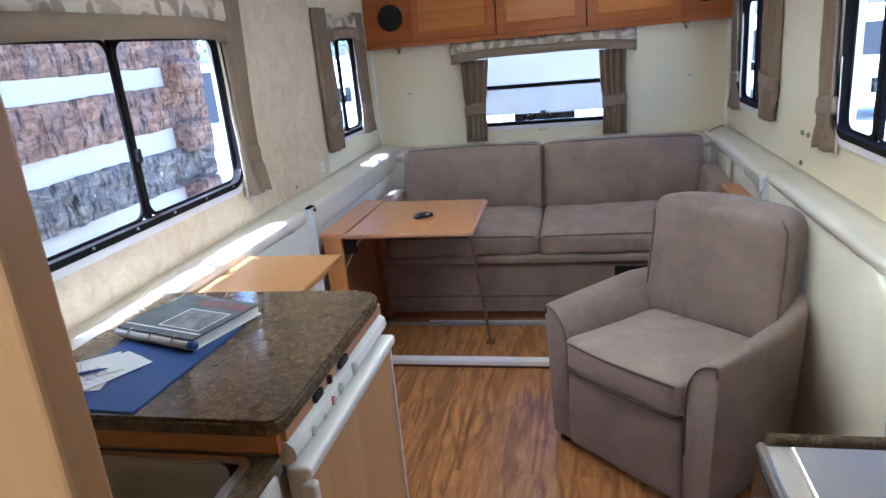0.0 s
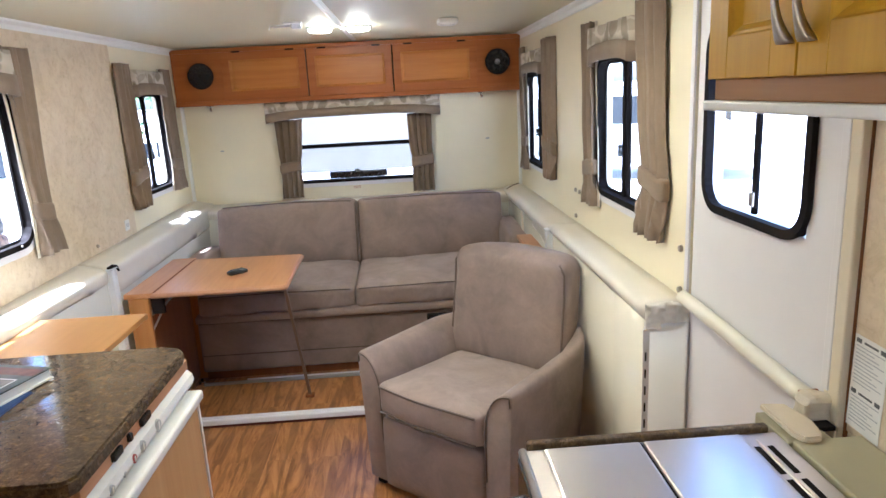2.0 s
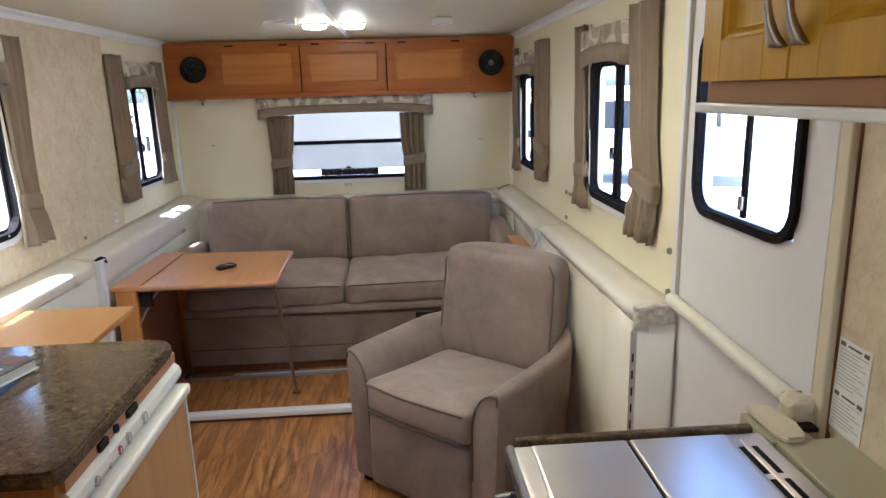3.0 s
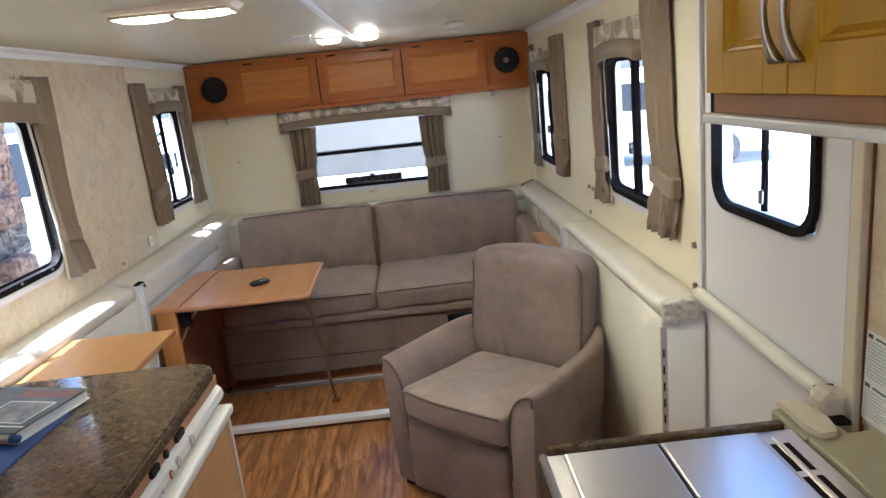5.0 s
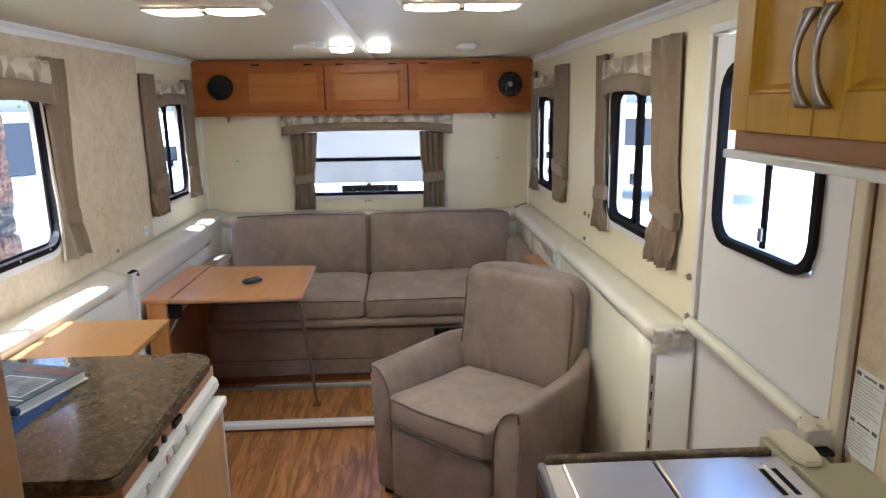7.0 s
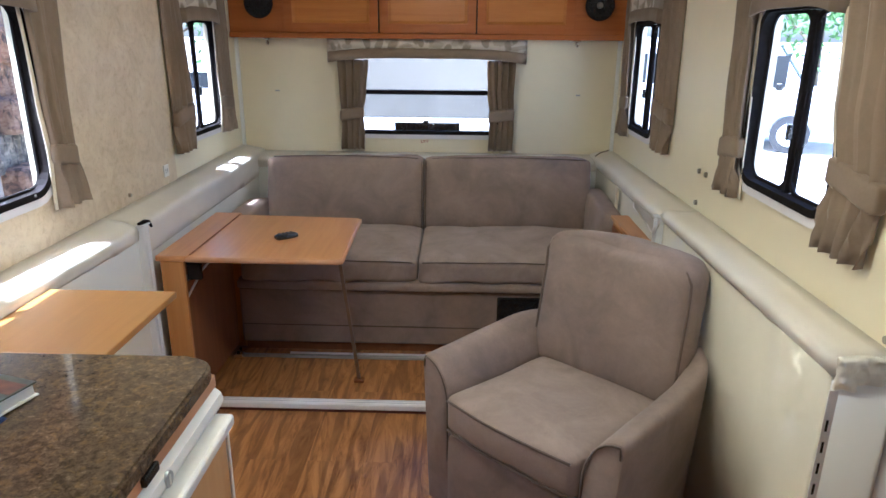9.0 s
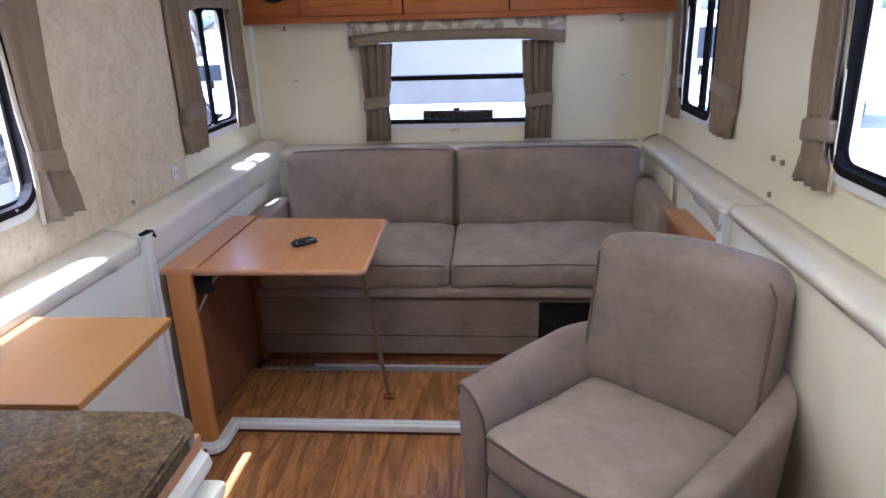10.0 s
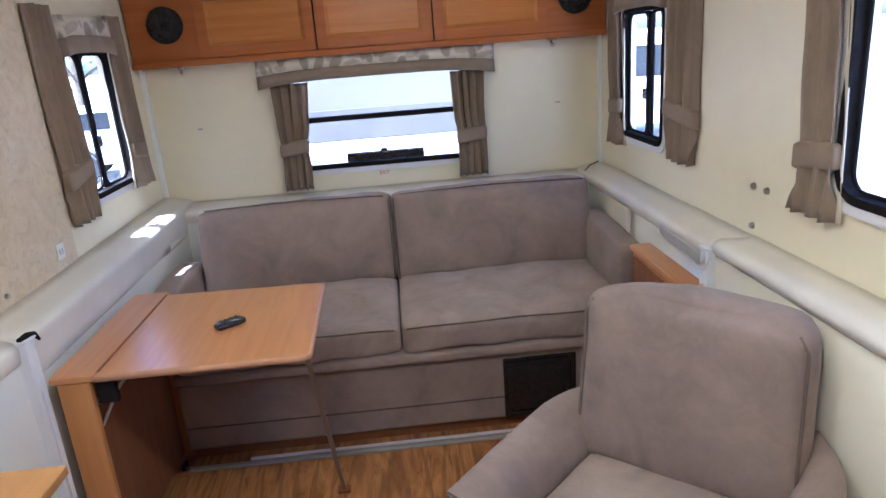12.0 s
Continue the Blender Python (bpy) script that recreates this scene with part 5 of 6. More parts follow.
part("body", box(CX0, CY_A + 0.035, ZF, CX1 - 0.046, CY_B - 0.029, 0.769), M_PLASTIC, fg)
bm = extrude_profile([(0, 0.0), (0.012, 0.0), (0.032, 0.012), (0.038, 0.026), (0.034, 0.044), (0.020, 0.056), (0, 0.058)], CY_B - CY_A - 0.05)
for q in bm.verts:
    q.co += Vector((FX, CY_A + 0.036, 0.738))
pn = part("control_panel", bm, M_PLASTIC, fg, "white plastic control panel", False)
for i, (yy, zz, r_) in enumerate(((1.41, 0.786, 0.012), (1.475, 0.782, 0.007), (1.53, 0.788, 0.011), (1.58, 0.790, 0.015), (1.68, 0.790, 0.017))):
    kb = disc(r_, 0.006, 18, r2=r_ * 0.9)
    for q in kb.verts:
        q.co = Vector((-q.co.y + FX + 0.036, q.co.x + yy, q.co.z + zz - 0.022))
    kn = part("knob", kb, M_GREYALU if i != 2 else M_RED, pn, "small round control knob")
    part("pointer", box(FX + 0.0385, yy - 0.002, zz - 0.022 - r_ * 0.6, FX + 0.0405, yy + 0.002, zz - 0.022 + r_ * 0.6), M_PLASTIC, kn)
for yy, ln in ((1.475, 0.045), (1.545, 0.016), (1.635, 0.055)):
    part("switch", box(CX1 - 0.010, yy - ln / 2, 0.802, CX1 + 0.002, yy + ln / 2, 0.822, 0.004, 2), M_BLACKGLOSS, pn, "small black switch")
part("door_panel", box(FX + 0.008, CY_A + 0.060, ZF + 0.06, FX + 0.040, CY_B - 0.030, 0.702, 0.003), M_PALEWOOD, fg, "pale maple door panel")
part("door_trim", box(FX + 0.006, CY_B - 0.0295, ZF + 0.05, FX + 0.044, CY_B - 0.016, 0.715, 0.003), M_PLASTIC, fg)
part("door_trim", box(FX + 0.006, CY_A + 0.040, ZF + 0.05, FX + 0.044, CY_A + 0.0595, 0.715, 0.003), M_PLASTIC, fg)
part("door_handle", box(FX + 0.004, CY_A + 0.038, 0.7025, FX + 0.060, CY_B - 0.016, 0.732, 0.009, 3), M_PLASTIC, fg, "white bar handle")
part("door_handle", box(FX + 0.036, CY_A + 0.030, 0.30, FX + 0.068, CY_A + 0.058, 0.698, 0.008, 3), M_PLASTIC, fg, "white upright edge handle")

# ---- sink counter ----
sc = thing("sink_counter", pose(0, 0, 0), "brown granite-pattern lower counter with a sink", "counter")
SZ = 0.775
SKX0, SKX1, SKY0, SKY1 = -0.735, -0.345, 0.83, 1.285
bm = bmesh.new()
for b in ((CX0, 0.62, SKX0 + 0.02, CY_A + 0.015), (SKX1 - 0.02, 0.62, CX1 - 0.02, CY_A + 0.015), (SKX0 + 0.02, 0.62, SKX1 - 0.02, SKY0 + 0.02), (SKX0 + 0.02, SKY1 - 0.02, SKX1 - 0.02, CY_A + 0.015)):
    box(b[0], b[1], SZ - 0.034, b[2], b[3], SZ, bm=bm)
part("worktop", bm, M_GRANITE, sc)
part("body", box(CX0, 0.62, ZF, CX1 - 0.055, CY_A + 0.030, 0.62), M_PLASTIC, sc)
part("front", box(CX1 - 0.054, 0.62, ZF + 0.05, CX1 - 0.036, CY_A + 0.012, SZ - 0.0345), M_PALEWOOD, sc)
part("towel_clip", box(CX1 - 0.036, 1.17, 0.68, CX1 - 0.012, 1.27, 0.755, 0.006), M_PLASTIC, sc, "white plastic clip")
sk = thing("sink", pose((SKX0 + SKX1) / 2, (SKY0 + SKY1) / 2, SZ), "stainless steel sink set into the counter", "sink")
w, h = SKX1 - SKX0, SKY1 - SKY0
part("rim", ring_flat(w, h, 0.03, 0.018, 0.0006, 0.006), M_STEEL, sk)
bm = bmesh.new()
lv = [(w - 0.034, h - 0.034, 0.07, 0.003), (w - 0.07, h - 0.07, 0.07, -0.02), (w - 0.09, h - 0.09, 0.07, -0.12), (w - 0.16, h - 0.16, 0.05, -0.135)]
rr = [[bm.verts.new((x, y, zz)) for x, y in round_rect(a, b, r)] for a, b, r, zz in lv]
for a, b in zip(rr, rr[1:]):
    for k in range(len(a)):
        j = (k + 1) % len(a)
        bm.faces.new((a[k], a[j], b[j], b[k]))
bm.faces.new(rr[-1])
part("basin", bm, M_BASIN, sk, "steel basin darkened for its dim reflections", True)

# ---- papers on the counter ----
fo = thing("folder", pose(-0.735, 1.525, CZT + 0.0008, 0, 0, -3), "blue card folder lying on the counter", "folder")
part("back_cover", box(-0.14, -0.225, 0, 0.145, 0.20, 0.0014, 0.0005), M_BLUE, fo)
part("inner_sheet", box(-0.132, -0.218, 0.0015, 0.135, 0.192, 0.0021), M_PAPER, fo, "white sheets inside the folder")
part("front_cover", box(-0.14, -0.222, 0.0022, 0.142, 0.20, 0.0036, 0.0005), M_BLUE, fo)
bn = thing("binder", pose(-0.735, 1.722, CZT + 0.0045, 0, 0, 74), "thick ring binder with a picture cover", "binder")
part("paper_block", box(-0.108, -0.135, 0.004, 0.112, 0.135, 0.026), M_PAPER, bn, "stack of white pages")
part("back_cover", box(-0.118, -0.140, 0.0, 0.118, 0.140, 0.0035, 0.001), M_PAPER, bn)
cv = part("cover", box(-0.118, -0.140, 0.0265, 0.118, 0.140, 0.030, 0.001), M_COVER, bn, "dark green printed cover")
part("cover_band", box(0.060, -0.136, 0.0302, 0.100, 0.050, 0.0307), plain("orange_print", (0.15, 0.062, 0.028), 0.5, 0, 30, 0.4), cv, "dull orange band")
part("cover_patch", box(-0.070, -0.110, 0.0302, 0.030, 0.020, 0.0307), plain("pale_print", (0.16, 0.15, 0.12), 0.5, 0, 25, 0.7), cv, "pale mottled picture")
part("cover_line", box(-0.092, -0.136, 0.0302, -0.087, 0.136, 0.0307), M_PAPER, cv)
for x0, y0, x1, y1 in ((-0.076, -0.116, 0.036, -0.112), (-0.076, 0.026, 0.036, 0.030), (-0.076, -0.112, -0.072, 0.026), (0.032, -0.112, 0.036, 0.026)):
    part("picture_border", box(x0, y0, 0.0308, x1, y1, 0.0312), M_PAPER, cv)
bm = tube([(-0.119, -0.139, 0.016), (-0.119, 0.0, 0.016), (-0.119, 0.139, 0.016)], 0.0095, 10)
part("spine", bm, M_PLASTIC, bn, "white plastic spine", True)
part("spine_end", tube([(-0.119, -0.148, 0.016), (-0.119, -0.128, 0.016)], 0.0105, 10), M_BLUE, bn, "blue spine end", True)
for i in range(3):
    part("binder_ring", tube([(-0.112, -0.08 + i * 0.08, 0.030), (-0.122, -0.08 + i * 0.08, 0.033), (-0.134, -0.08 + i * 0.08, 0.022)], 0.0022, 6), M_CHROME, bn)
for i, (x, y, a) in enumerate(((-0.825, 1.44, 14), (-0.795, 1.465, -28), (-0.85, 1.46, -50))):
    p = thing("paper_sheet", pose(x, y, CZT + 0.0045 + 0.0016 * i, 0, 0, a), "loose creased white paper on the folder", "paper", "loose papers")
    bm = bmesh.new()
    bmesh.ops.create_grid(bm, x_segments=8, y_segments=8, size=0.5)
    for q in bm.verts:
        q.co = Vector((q.co.x * 0.12, q.co.y * 0.16, 0.0006 + 0.003 * abs(noise.noise(Vector((q.co.x * 3 + i, q.co.y * 3, 1))))))
    bmesh.ops.solidify(bm, geom=bm.faces[:], thickness=0.0005)
    part("sheet", bm, M_PAPER, p)
    for k in range(3):
        part("print_bar", box(-0.04, -0.05 + 0.02 * k, 0.0034, 0.02, -0.048 + 0.02 * k, 0.0040), M_GREYALU, p)
pe = thing("pen", pose(-0.85, 1.425, CZT + 0.014, 0, 0, 30), "blue pen on the papers", "pen")
part("barrel", tube([(-0.06, 0, 0), (0.05, 0, 0), (0.07, 0, 0)], [0.004, 0.004, 0.001], 8), M_BLUE, pe)

# ---- tall wooden partition near the viewer ----
pt = thing("pantry_partition", pose(0, 0, 0), "tall honey maple partition beside the sink", "partition", kind="structure")
part("panel", box(XL + 0.007, 0.585, ZF, -0.052, 0.612, ZC - 0.001), M_PALEWOOD, pt)
part("edge", box(-0.0515, 0.581, ZF, -0.034, 0.616, ZC - 0.001, 0.004), M_PALEWOOD, pt)

# ---- cooker counter ----
ck = thing("cooker_counter", pose(0, 0, 0), "kitchen counter with granite-pattern edge and maple front", "counter")
KX0, KY1, KZ = 0.552, 1.256, 0.890
bm = bmesh.new()
box(KX0 + 0.02, 1.236, KZ - 0.034, 1.030, KY1, KZ + 0.008, 0.005, 2, bm)
box(KX0 + 0.02, -0.6, KZ - 0.034, 1.045, 1.2355, KZ - 0.012, bm=bm)
part("worktop", bm, M_GRANITE, ck)
part("end_panel", box(KX0 + 0.03, KY1 - 0.04, ZF, 1.04, KY1 - 0.02, KZ - 0.0345), M_PINK, ck)
part("front", box(KX0 + 0.028, -0.6, ZF, KX0 + 0.046, KY1 - 0.041, 0.70), M_YELLOW, ck)
st = thing("cooker", pose(0, 0, 0), "stainless steel cooker with a closed two-leaf cover", "cooker")
part("rim", box(KX0 + 0.004, 0.66, KZ - 0.0115, 1.04, 1.234, KZ - 0.002, 0.004), M_STEEL, st)
part("front_lip", tube([(KX0 + 0.010, 0.662, KZ - 0.004), (KX0 + 0.010, 0.95, KZ - 0.004), (KX0 + 0.010, 1.232, KZ - 0.004)], 0.008, 10), M_STEEL, st, "rolled steel front lip", True)
part("cover_leaf", box(KX0 + 0.046, 0.69, KZ - 0.0015, 0.776, 1.218, KZ + 0.009, 0.005, 3), M_STEEL, st)
part("cover_leaf", box(0.781, 0.69, KZ - 0.0015, 0.964, 1.218, KZ + 0.009, 0.005, 3), M_STEEL, st)
part("cover_gap", box(0.7765, 0.69, KZ - 0.0018, 0.7805, 1.218, KZ + 0.004), M_BLACK, st)
part("front_panel", box(KX0, 0.66, 0.71, KX0 + 0.027, 1.234, KZ - 0.012, 0.006, 3), M_BLACKGLOSS, st)
for i in range(3):
    kb = disc(0.021, 0.030, 20, r2=0.017)
    for q in kb.verts:
        q.co = Vector((q.co.y + KX0 - 0.014, q.co.x + 1.17 - i * 0.085, q.co.z + 0.815))
    part("knob", kb, M_BLACKGLOSS, st, "black round control knob", False)
for x in (0.974, 0.998):
    for k in range(5):
        y1 = 1.186 - k * 0.105
        part("vent_slot", box(x, y1 - 0.088, KZ - 0.0030, x + 0.011, y1, KZ - 0.0012), M_BLACK, st)
part("vent_rib", box(0.988, 0.69, KZ - 0.002, 0.994, 1.205, KZ + 0.003, 0.001), M_STEEL, st)
tagged(link_mesh("wall_channel", box(1.046, -0.9, KZ - 0.05, XR - 0.008, 1.189, KZ + 0.004, 0.004), M_OLIVE), "olive-cream moulded channel behind the cooker", "channel", kind="structure")
cb = thing("channel_catch", pose(0, 0, 0), "cream plastic catch at the channel's end", "catch")
part("block", box(1.040, 1.190, 0.815, 1.125, 1.308, 0.890, 0.004, 2), M_OLIVE, cb)
bm = slab([(1.052, 1.314), (1.098, 1.306), (1.112, 1.235), (1.104, 1.195), (1.092, 1.175), (1.061, 1.175), (1.052, 1.205)], 0.892, 0.905)
bmesh.ops.bevel(bm, geom=bm.edges[:], offset=0.003, segments=2, affect="EDGES")
part("tongue", bm, M_CREAMSTRIP, cb)
part("slot", box(1.110, 1.222, 0.886, 1.150, 1.250, 0.8945, 0.001), M_BLACK, cb)
bm = cushion_at(0.06, 0.05, 0.05, (1.142, 1.283, 0.905), 0.012)
for q in bm.verts:
    q.co += Vector((0.010 * noise.noise(q.co * 40), 0.010 * noise.noise(q.co * 37 + Vector((3, 0, 0))), 0.012 * noise.noise(q.co * 33)))
part("cloth_wad", bm, M_CREAMCLOTH, cb, "crumpled cream padding")
lb = thing("warning_label", pose(XR - 0.0065, 1.1885, 0.985, 0, 1.5, -90), "printed white instruction label on the wall", "label")
part("sheet", box(-0.043, -0.0012, -0.090, 0.043, -0.0002, 0.090), M_PAPER, lb)
for zt, n_ in ((0.084, 11), (-0.014, 8)):
    for xa in (-0.038, 0.024):
        part("heading", box(xa, -0.0017, zt - 0.008, xa + 0.013, -0.0012, zt), M_PRINT, lb)
    part("heading", box(-0.018, -0.0017, zt - 0.006, 0.018, -0.0012, zt - 0.002), M_PRINT, lb)
    for i in range(n_):
        part("text_bar", box(-0.037, -0.0016, zt - 0.0150 - i * 0.0070, 0.036 - 0.013 * ((i * 5) % 3), -0.0012, zt - 0.0132 - i * 0.0070), M_GREYALU, lb)

# ---- kitchen overhead cabinet ----
oc = thing("wall_cabinet", pose(0.830, 0, 1.500), "honey maple wall cabinet with two panel doors", "cabinet")
part("body", box(0.020, -0.20, 0.004, XR - 0.830 - 0.001, 1.118, ZC - 1.501, 0.002), M_YELLOW, oc)
part("bottom_rail", box(0.012, -0.20, 0.006, 0.0195, 1.118, 0.036, 0.002), M_BROWNRAIL, oc)
part("light_strip", box(-0.004, -0.20, -0.008, 0.03, 1.124, 0.006, 0.003), M_COVE, oc, "white bottom moulding")
DRM = Matrix.Rotation(radians(-90), 4, "Z")
for a, b in ((0.896, 1.116), (0.35, 0.892)):
    d = panel_door("door", -b, -a, 0.036, ZC - 1.505, 0.020, oc, M_YELLOW, M_YELLOW, 0.055)
    d.matrix_basis = Matrix.Identity(4)
    d.data.transform(DRM)
    for c in d.children:
        c.data.transform(DRM)
    hy = 0.920 if a > 0.8 else 0.877
    hb = bmesh.new()
    rows = []
    for i in range(25):
        u = i / 24
        bow = math.sin(u * math.pi) ** 0.75
        x, z = -0.003 - 0.016 * bow, 0.072 + 0.122 * u
        hw = 0.0026 + 0.0105 * abs(2 * u - 1) ** 2.6
        th = 0.0035 + 0.004 * abs(2 * u - 1) ** 2
        yc = hy - 0.010 + 0.004 * bow
        rows.append([hb.verts.new((x + dx, yc + dy, z)) for dx, dy in ((-th, -hw * 0.7), (-th * 1.25, 0), (-th, hw * 0.7), (0, hw), (th, hw * 0.7), (th, -hw * 0.7), (0, -hw))])
    for p, q in zip(rows, rows[1:]):
        for k in range(7):
            j = (k + 1) % 7
            hb.faces.new((p[k], p[j], q[j], q[k]))
    hb.faces.new(rows[0])
    hb.faces.new(rows[-1][::-1])
    part("handle", hb, M_CHROME, d, "curved satin nickel handle", True)

# ---- outlet and clip on the wallpaper ----
ou = thing("wall_socket", pose(XL + 0.0065, 3.656, 0.937, 0, 0, 90), "small white wall socket plate", "socket")
part("plate", box(-0.026, -0.006, -0.028, 0.026, -0.0003, 0.028, 0.003), M_PLASTIC, ou)
for dx in (-0.009, 0.009):
    part("slot", box(dx - 0.003, -0.0068, -0.010, dx + 0.003, -0.006, 0.010), M_GREYALU, ou)
for y, z in ((3.30, 0.905), (2.92, 1.02)):
    k = thing("wall_stud", pose(XL + 0.010, y, z, 0, 0, 90), "small round metal stud on the wallpaper", "stud", "wall studs")
    part("cap", disc(0.009, 0.010, 12, r2=0.007), M_CHROME, k)
tx = bpy.data.curves.new("exit_sign", "FONT")
tx.body, tx.size, tx.extrude = "EXIT", 0.026, 0.0004
tx.align_x = "CENTER"
xo = new("exit_sign", tx)
xo.matrix_world = pose(0.02, YB - 0.0012, 0.905, 90, 0, 0)
tx.materials.append(M_RED)
tagged(xo, "small red exit lettering below the window", "sign")

# ---- outside ----
tagged(link_mesh("ground", box(-400, -400, ZG - 0.2, 400, 400, ZG), M_GROUND), "pale dusty ground of a parking lot", "ground", kind="structure")
# unseen tube, added outside to block part of the sun on the ledge
aw = thing("sun_blocker_roll", pose(-1.250, 0, 1.878), "unseen tube added at the roof edge to narrow the sun patches", "awning")
part("roll", tube([(0, 1.25, 0), (0, 3.0, 0), (0, 4.75, 0)], 0.026, 14), M_GREYALU, aw, "", True)
for yy in (1.27, 4.73):
    part("bracket", box(-0.01, yy - 0.012, -0.045, 0.079, yy + 0.012, -0.018, 0.004), M_ALU, aw)
CBX, CBY = -3.05, 5.70
hut = thing("log_cabin", pose(CBX, 0, ZG), "log cabin of hewn logs with white chinking", "cabin")
part("chinking", box(-0.30, -6.0, 0.0, -0.055, CBY - 0.10, 3.6), M_CHINK, hut)
part("end_wall", box(-4.0, CBY - 0.35, 0.0, -0.31, CBY - 0.12, 3.6), M_CHINK, hut)
for i in range(7):
    zc = 0.33 + i * 0.50
    hh = 0.372 + 0.015 * math.sin(i * 2.1)
    bm = bmesh.new()
    ny, na = 620, 16
    rows = []
    for k in range(ny + 1):
        y = -6.0 + (CBY + 0.18 + 6.0) * k / ny
        row = []
        for a in range(na):
            t = a * math.tau / na
            cx, cz = math.cos(t), math.sin(t)
            f = 1.0 / max(abs(cx), abs(cz)) ** 0.62
            tier = 1 if cz > 0.05 else 0
            s = y / 0.14 + 0.5 * tier + 0.95 * noise.noise(Vector((y * 2.0, i * 4.0, tier * 9.0)))
            edge = min(s % 1.0, 1.0 - s % 1.0)
            face = noise.noise(Vector((math.floor(s) * 3.71, i * 2.3 + tier * 5.1, 0.5)))
            w = 1.0 + 0.20 * face + 0.16 * noise.noise(Vector((y * 9.0, a * 0.9, i * 3.0))) - 0.20 * max(0.0, 1 - edge / 0.10)
            if abs(cz) < 0.1:
                w -= 0.16
            row.append(bm.verts.new((-0.13 + cx * f * 0.115 * w, y, zc + cz * f * hh / 2 * (0.93 + 0.07 * w) + 0.02 * noise.noise(Vector((y * 0.7, i, 0))))))
        rows.append(row)
    for a, b in zip(rows, rows[1:]):
        for q in range(na):
            j = (q + 1) % na
            bm.faces.new((a[q], a[j], b[j], b[q]))
    bm.faces.new(rows[0])
    bm.faces.new(rows[-1][::-1])
    part("log", bm, M_LOGGREY if i in (0, 2, 6) else M_LOG, hut, "grey weathered log" if i in (0, 2, 6) else "", False)
    bm = bmesh.new()
    box(-3.8, CBY - 0.36, zc + 0.12, 0.13, CBY - 0.02, zc + 0.38, 0.05, 2, bm)
    part("cross_log", bm, M_LOG, hut)
part("roof", box(-4.6, -6.5, 3.6, 0.55, CBY + 0.6, 3.75, 0.02), M_SHADED_DARKWOOD, hut)


def car(m, label, tall=False, length=4.4):
    """A parked road vehicle, nose towards +x, wheels on z = 0."""
    e = thing("parked_van" if tall else "parked_car", m, label, "van" if tall else "car")
    L = length / 2
    if tall:
        side = [(-L, 0.38), (-L, 1.2), (-L + 0.04, 2.05), (-L + 0.2, 2.16), (L - 1.6, 2.16), (L - 1.3, 2.08), (L - 0.75, 1.30), (L - 0.1, 1.05), (L, 0.85), (L, 0.38)]
        wins = [(-L + 0.25, 1.25, -L + 1.5, 1.85), (-L + 1.6, 1.25, L - 1.75, 1.85), (L - 1.65, 1.25, L - 1.05, 1.85)]
    else:
        side = [(-L, 0.36), (-L - 0.02, 0.75), (-L + 0.15, 1.02), (-L + 0.5, 1.42), (-L + 0.95, 1.50), (0.15, 1.50), (0.55, 1.40), (1.15, 1.02), (L - 0.15, 0.88), (L, 0.65), (L, 0.36)]
        wins = [(-L + 0.55, 1.05, -0.35, 1.38), (-0.28, 1.05, 0.62, 1.38)]
    bm = bmesh.new()
    W = 0.92 if tall else 0.86
    rows = []
    for yy, k in ((-W, 0.0), (-W + 0.12, 1.0), (W - 0.12, 1.0), (W, 0.0)):
        rows.append([bm.verts.new((x * (0.985 if k == 0 else 1), yy * (1 if z < 1.0 else 0.93 if not tall else 0.97), z - (0.05 if (k == 0 and z > 1) else 0))) for x, z in side])
    for a, b in zip(rows, rows[1:]):
        for k in range(len(side)):
            j = (k + 1) % len(side)
            bm.faces.new((a[k], a[j], b[j], b[k]))
    bm.faces.new(rows[0])
    bm.faces.new(rows[-1][::-1])
    bmesh.ops.bevel(bm, geom=bm.edges[:], offset=0.025, segments=2, affect="EDGES")
    part("body", bm, M_CARPAINT, e, "", True)
    for s in (-1, 1):
        for a, z0, b, z1 in wins:
            yy = s * W * (0.985 if tall else 0.955)
            part("window", box(a, min(yy, yy + s * 0.012), z0, b, max(yy, yy + s * 0.012), z1, 0.005), M_CARGLASS, e)
        for x in (-L + 0.85, L - 0.85):
            r = 0.36 if tall else 0.32
            wh = part("wheel", disc(r, 0.22, 28, centre=(x, s * (W - 0.09), r)), M_TYRE, e)
            part("rim", disc(r * 0.62, 0.02, 24, centre=(x, s * (W + 0.025), r)), M_ALU, wh)
            arch = [(x + (r + 0.05) * math.cos(t * math.pi / 12), s * (W + 0.004), r + (r + 0.05) * math.sin(t * math.pi / 12)) for t in range(13)]
            part("wheel_arch", tube(arch, 0.035, 8), M_TYRE if not tall else M_GREYALU, wh)
        part("mirror", cushion_at(0.14, 0.16, 0.14, (L - 1.15 if tall else 0.75, s * (W + 0.10), 1.28 if tall else 1.05), 0.04), M_BLACKGLOSS, e)
        part("headlight", box(L - 0.12, s * W * 0.62 - 0.12, 0.66, L + 0.004, s * W * 0.62 + 0.12, 0.80, 0.02), M_ALU, e)
    (xa, za), (xb, zb) = ((L - 1.28, 2.02), (L - 0.78, 1.34)) if tall else ((0.58, 1.36), (1.10, 1.05))
    sl = math.atan2(za - zb, xb - xa)
    ws = box(-math.hypot(xb - xa, za - zb) / 2, -W * 0.80, -0.006, math.hypot(xb - xa, za - zb) / 2, W * 0.80, 0.006, 0.003)
    ws.transform(Matrix.Translation(((xa + xb) / 2 + 0.022 * math.sin(sl), 0, (za + zb) / 2 + 0.022 * math.cos(sl))) @ Matrix.Rotation(sl, 4, "Y"))
    part("windshield", ws, M_CARGLASS, e, "dark tinted windshield")
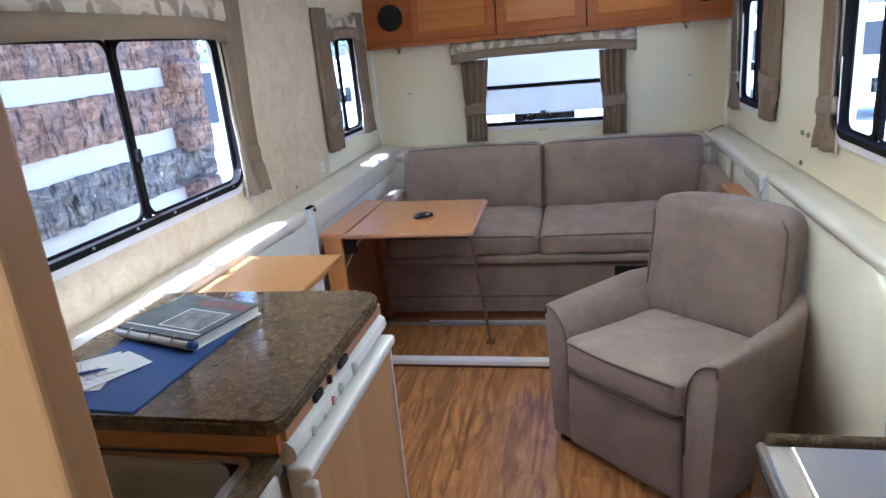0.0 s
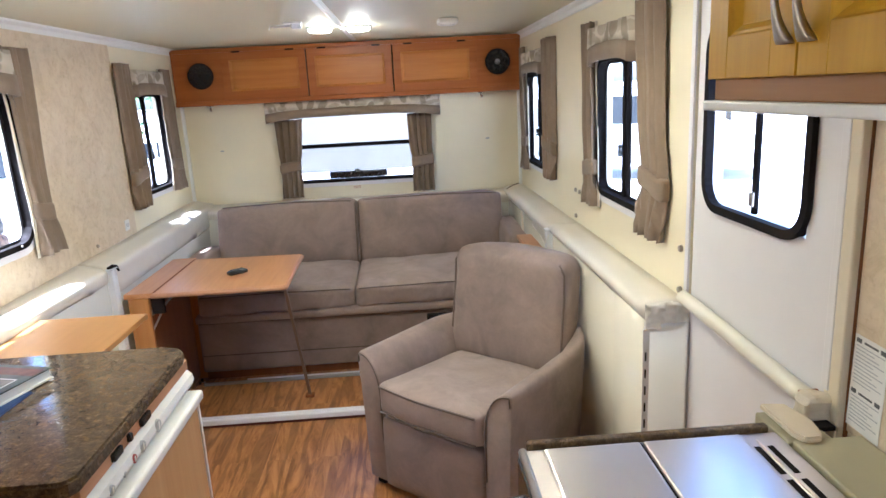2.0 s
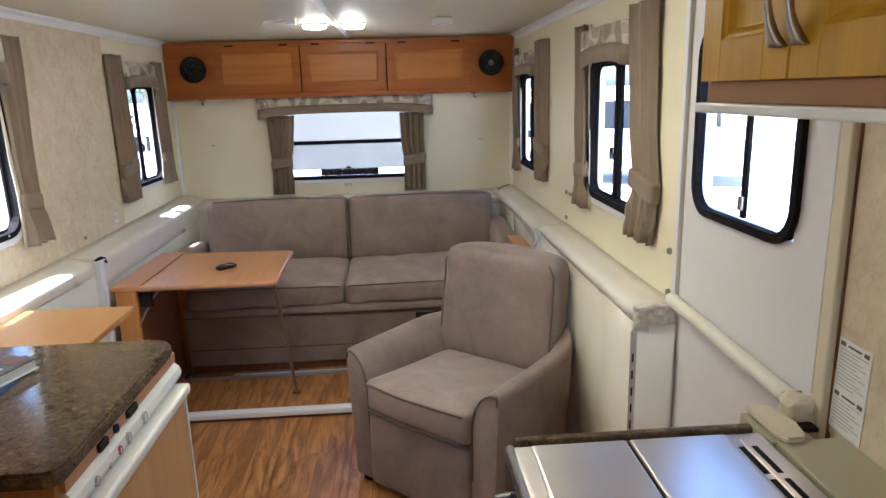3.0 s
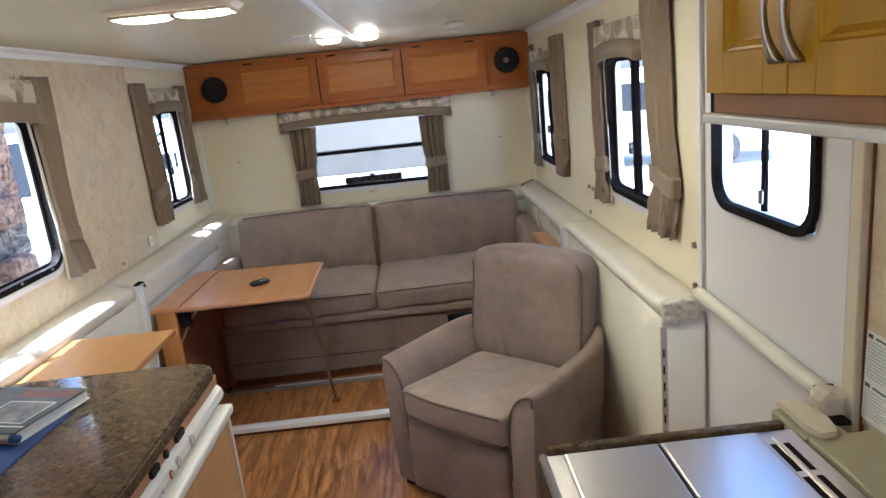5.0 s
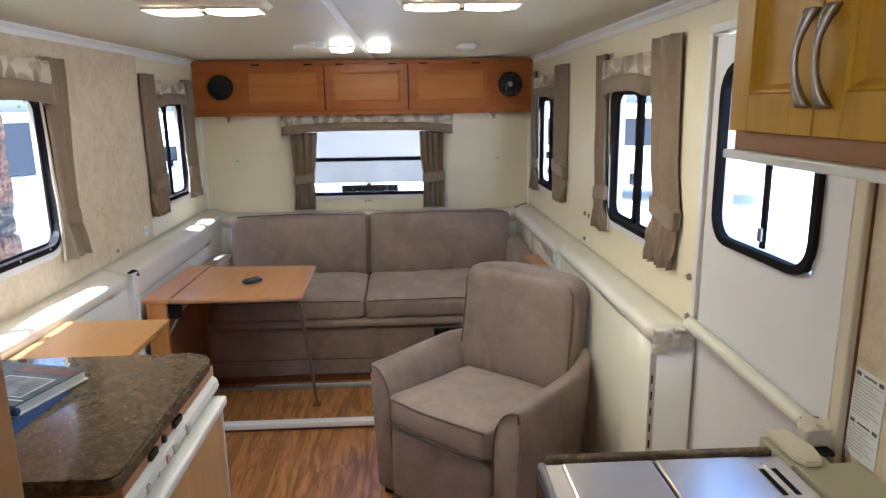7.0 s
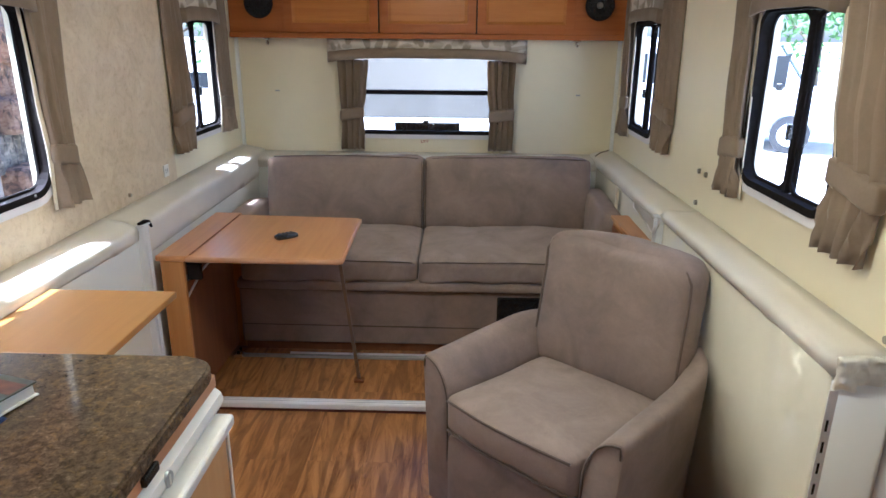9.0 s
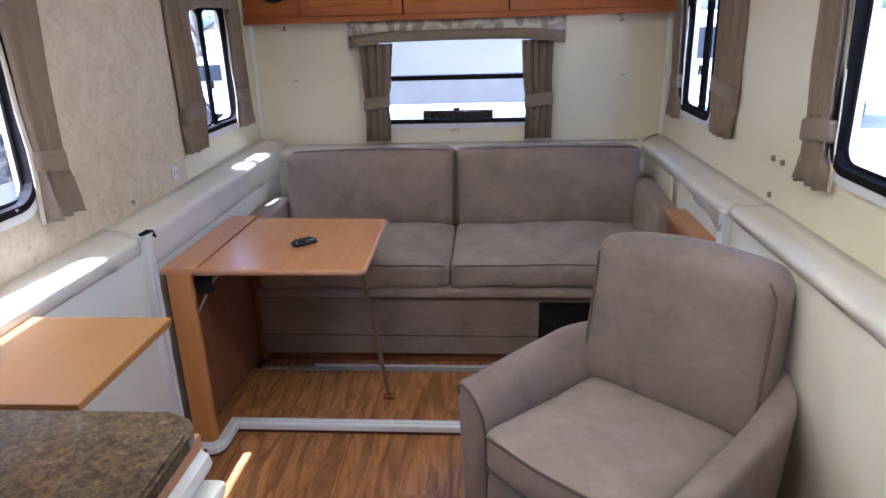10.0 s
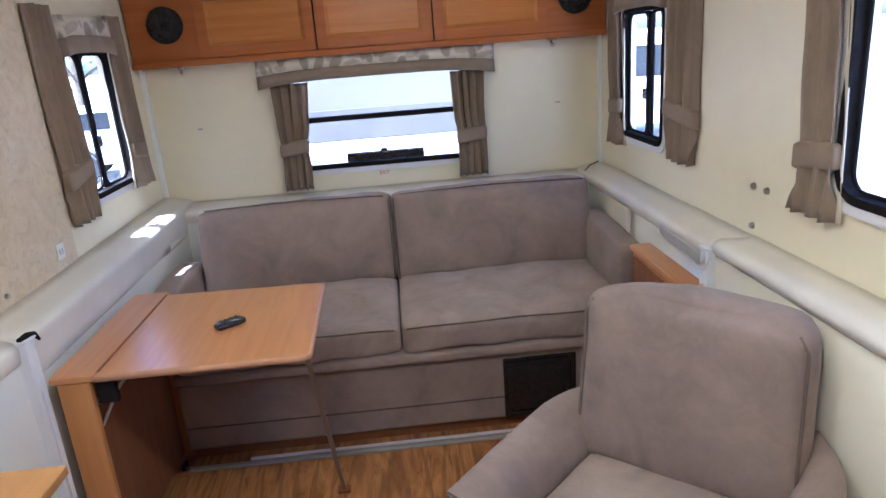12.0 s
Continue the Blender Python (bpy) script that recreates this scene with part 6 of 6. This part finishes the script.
    part("bumper", box(L - 0.05, -W * 0.95, 0.36, L + 0.08, W * 0.95, 0.58, 0.04, 3), M_GREYALU if tall else M_CARPAINT, e)
    return e


car(pose(5.49, 15.5, ZG, 0, 0, -26), "white panel van parked outside in the sun", True, 5.2)
car(pose(-6.1, 10.4, ZG, 0, 0, -40), "white van with dark windows parked behind the cabin", True, 5.0)
car(pose(-5.0, 16.0, ZG, 0, 0, 12), "white car parked beyond the cabin", False)
car(pose(14.5, 13.0, ZG, 0, 0, 60), "white car parked far across the lot", False)
# white camper parked behind the exit window
cp = thing("parked_camper", pose(-0.4, 8.6, ZG), "white camper trailer parked behind the end window", "camper")
bm = box(-1.7, 0, 0.55, 1.7, 2.3, 2.95, 0.12, 3)
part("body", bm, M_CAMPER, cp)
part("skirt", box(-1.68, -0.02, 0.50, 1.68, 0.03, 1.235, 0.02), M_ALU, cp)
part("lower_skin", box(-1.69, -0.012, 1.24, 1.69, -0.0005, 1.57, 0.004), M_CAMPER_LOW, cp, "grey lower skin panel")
part("moulding", box(-1.66, -0.02, 2.30, 1.66, 0.0, 2.33, 0.008), M_GREYALU, cp)
for x in (-0.5, 0.5):
    part("wheel", disc(0.34, 0.22, 28, centre=(x, 0.02, 0.34)), M_TYRE, cp)


def tree(m, height, seed):
    rnd = random.Random(seed)
    e = thing("tree", m, "leafy green tree at the edge of the lot", "tree", "trees behind the lot")
    bm = bmesh.new()
    tube([(0, 0, 0), (0.06, 0.03, height * 0.3), (0.0, -0.05, height * 0.62), (0.05, 0, height * 0.85)], [0.20, 0.15, 0.08, 0.02], 8, bm=bm)
    tips = []
    for k in range(9):
        a, z = rnd.uniform(0, math.tau), height * rnd.uniform(0.28, 0.7)
        l = height * rnd.uniform(0.16, 0.30)
        tip = Vector((math.cos(a) * l, math.sin(a) * l, z + l * rnd.uniform(0.3, 0.9)))
        tube([(0.03, 0, z), tip * 0.5 + Vector((0, 0, z * 0.5 + 0.02)), tip], [0.06, 0.04, 0.012], 6, bm=bm)
        tips.append(tip)
    part("trunk", bm, M_BARK, e)
    vs, fs = [], []
    for k in range(2600):
        c = rnd.choice(tips + [Vector((0, 0, height * 0.85))]) + Vector([rnd.gauss(0, height * 0.085) for _ in range(3)])
        u = Vector([rnd.uniform(-1, 1) for _ in range(3)]).normalized()
        w = u.cross(Vector((rnd.random(), rnd.random(), 0.3))).normalized()
        s = rnd.uniform(0.06, 0.14)
        i = len(vs)
        vs += [c - u * s, c + w * s * 0.5, c + u * s, c - w * s * 0.5]
        fs.append((i, i + 1, i + 2, i + 3))
    me = bpy.data.meshes.new("crown")
    me.from_pydata([tuple(p) for p in vs], [], fs)
    me.materials.append(M_LEAF)
    c = new("crown", me)
    c.parent = e
    return e


t0 = tree(pose(-9, 22, ZG), 6.5, 1)
for x, y, a, k in ((-13, 19, 40, 6.0), (-5, 24, 100, 7.0), (11, 22, 200, 6.5), (15, 17, 300, 6.2), (19, 12, 20, 6.2), (22, 6, 70, 6.2)):
    copy_thing(t0, pose(x, y, ZG, 0, 0, a))
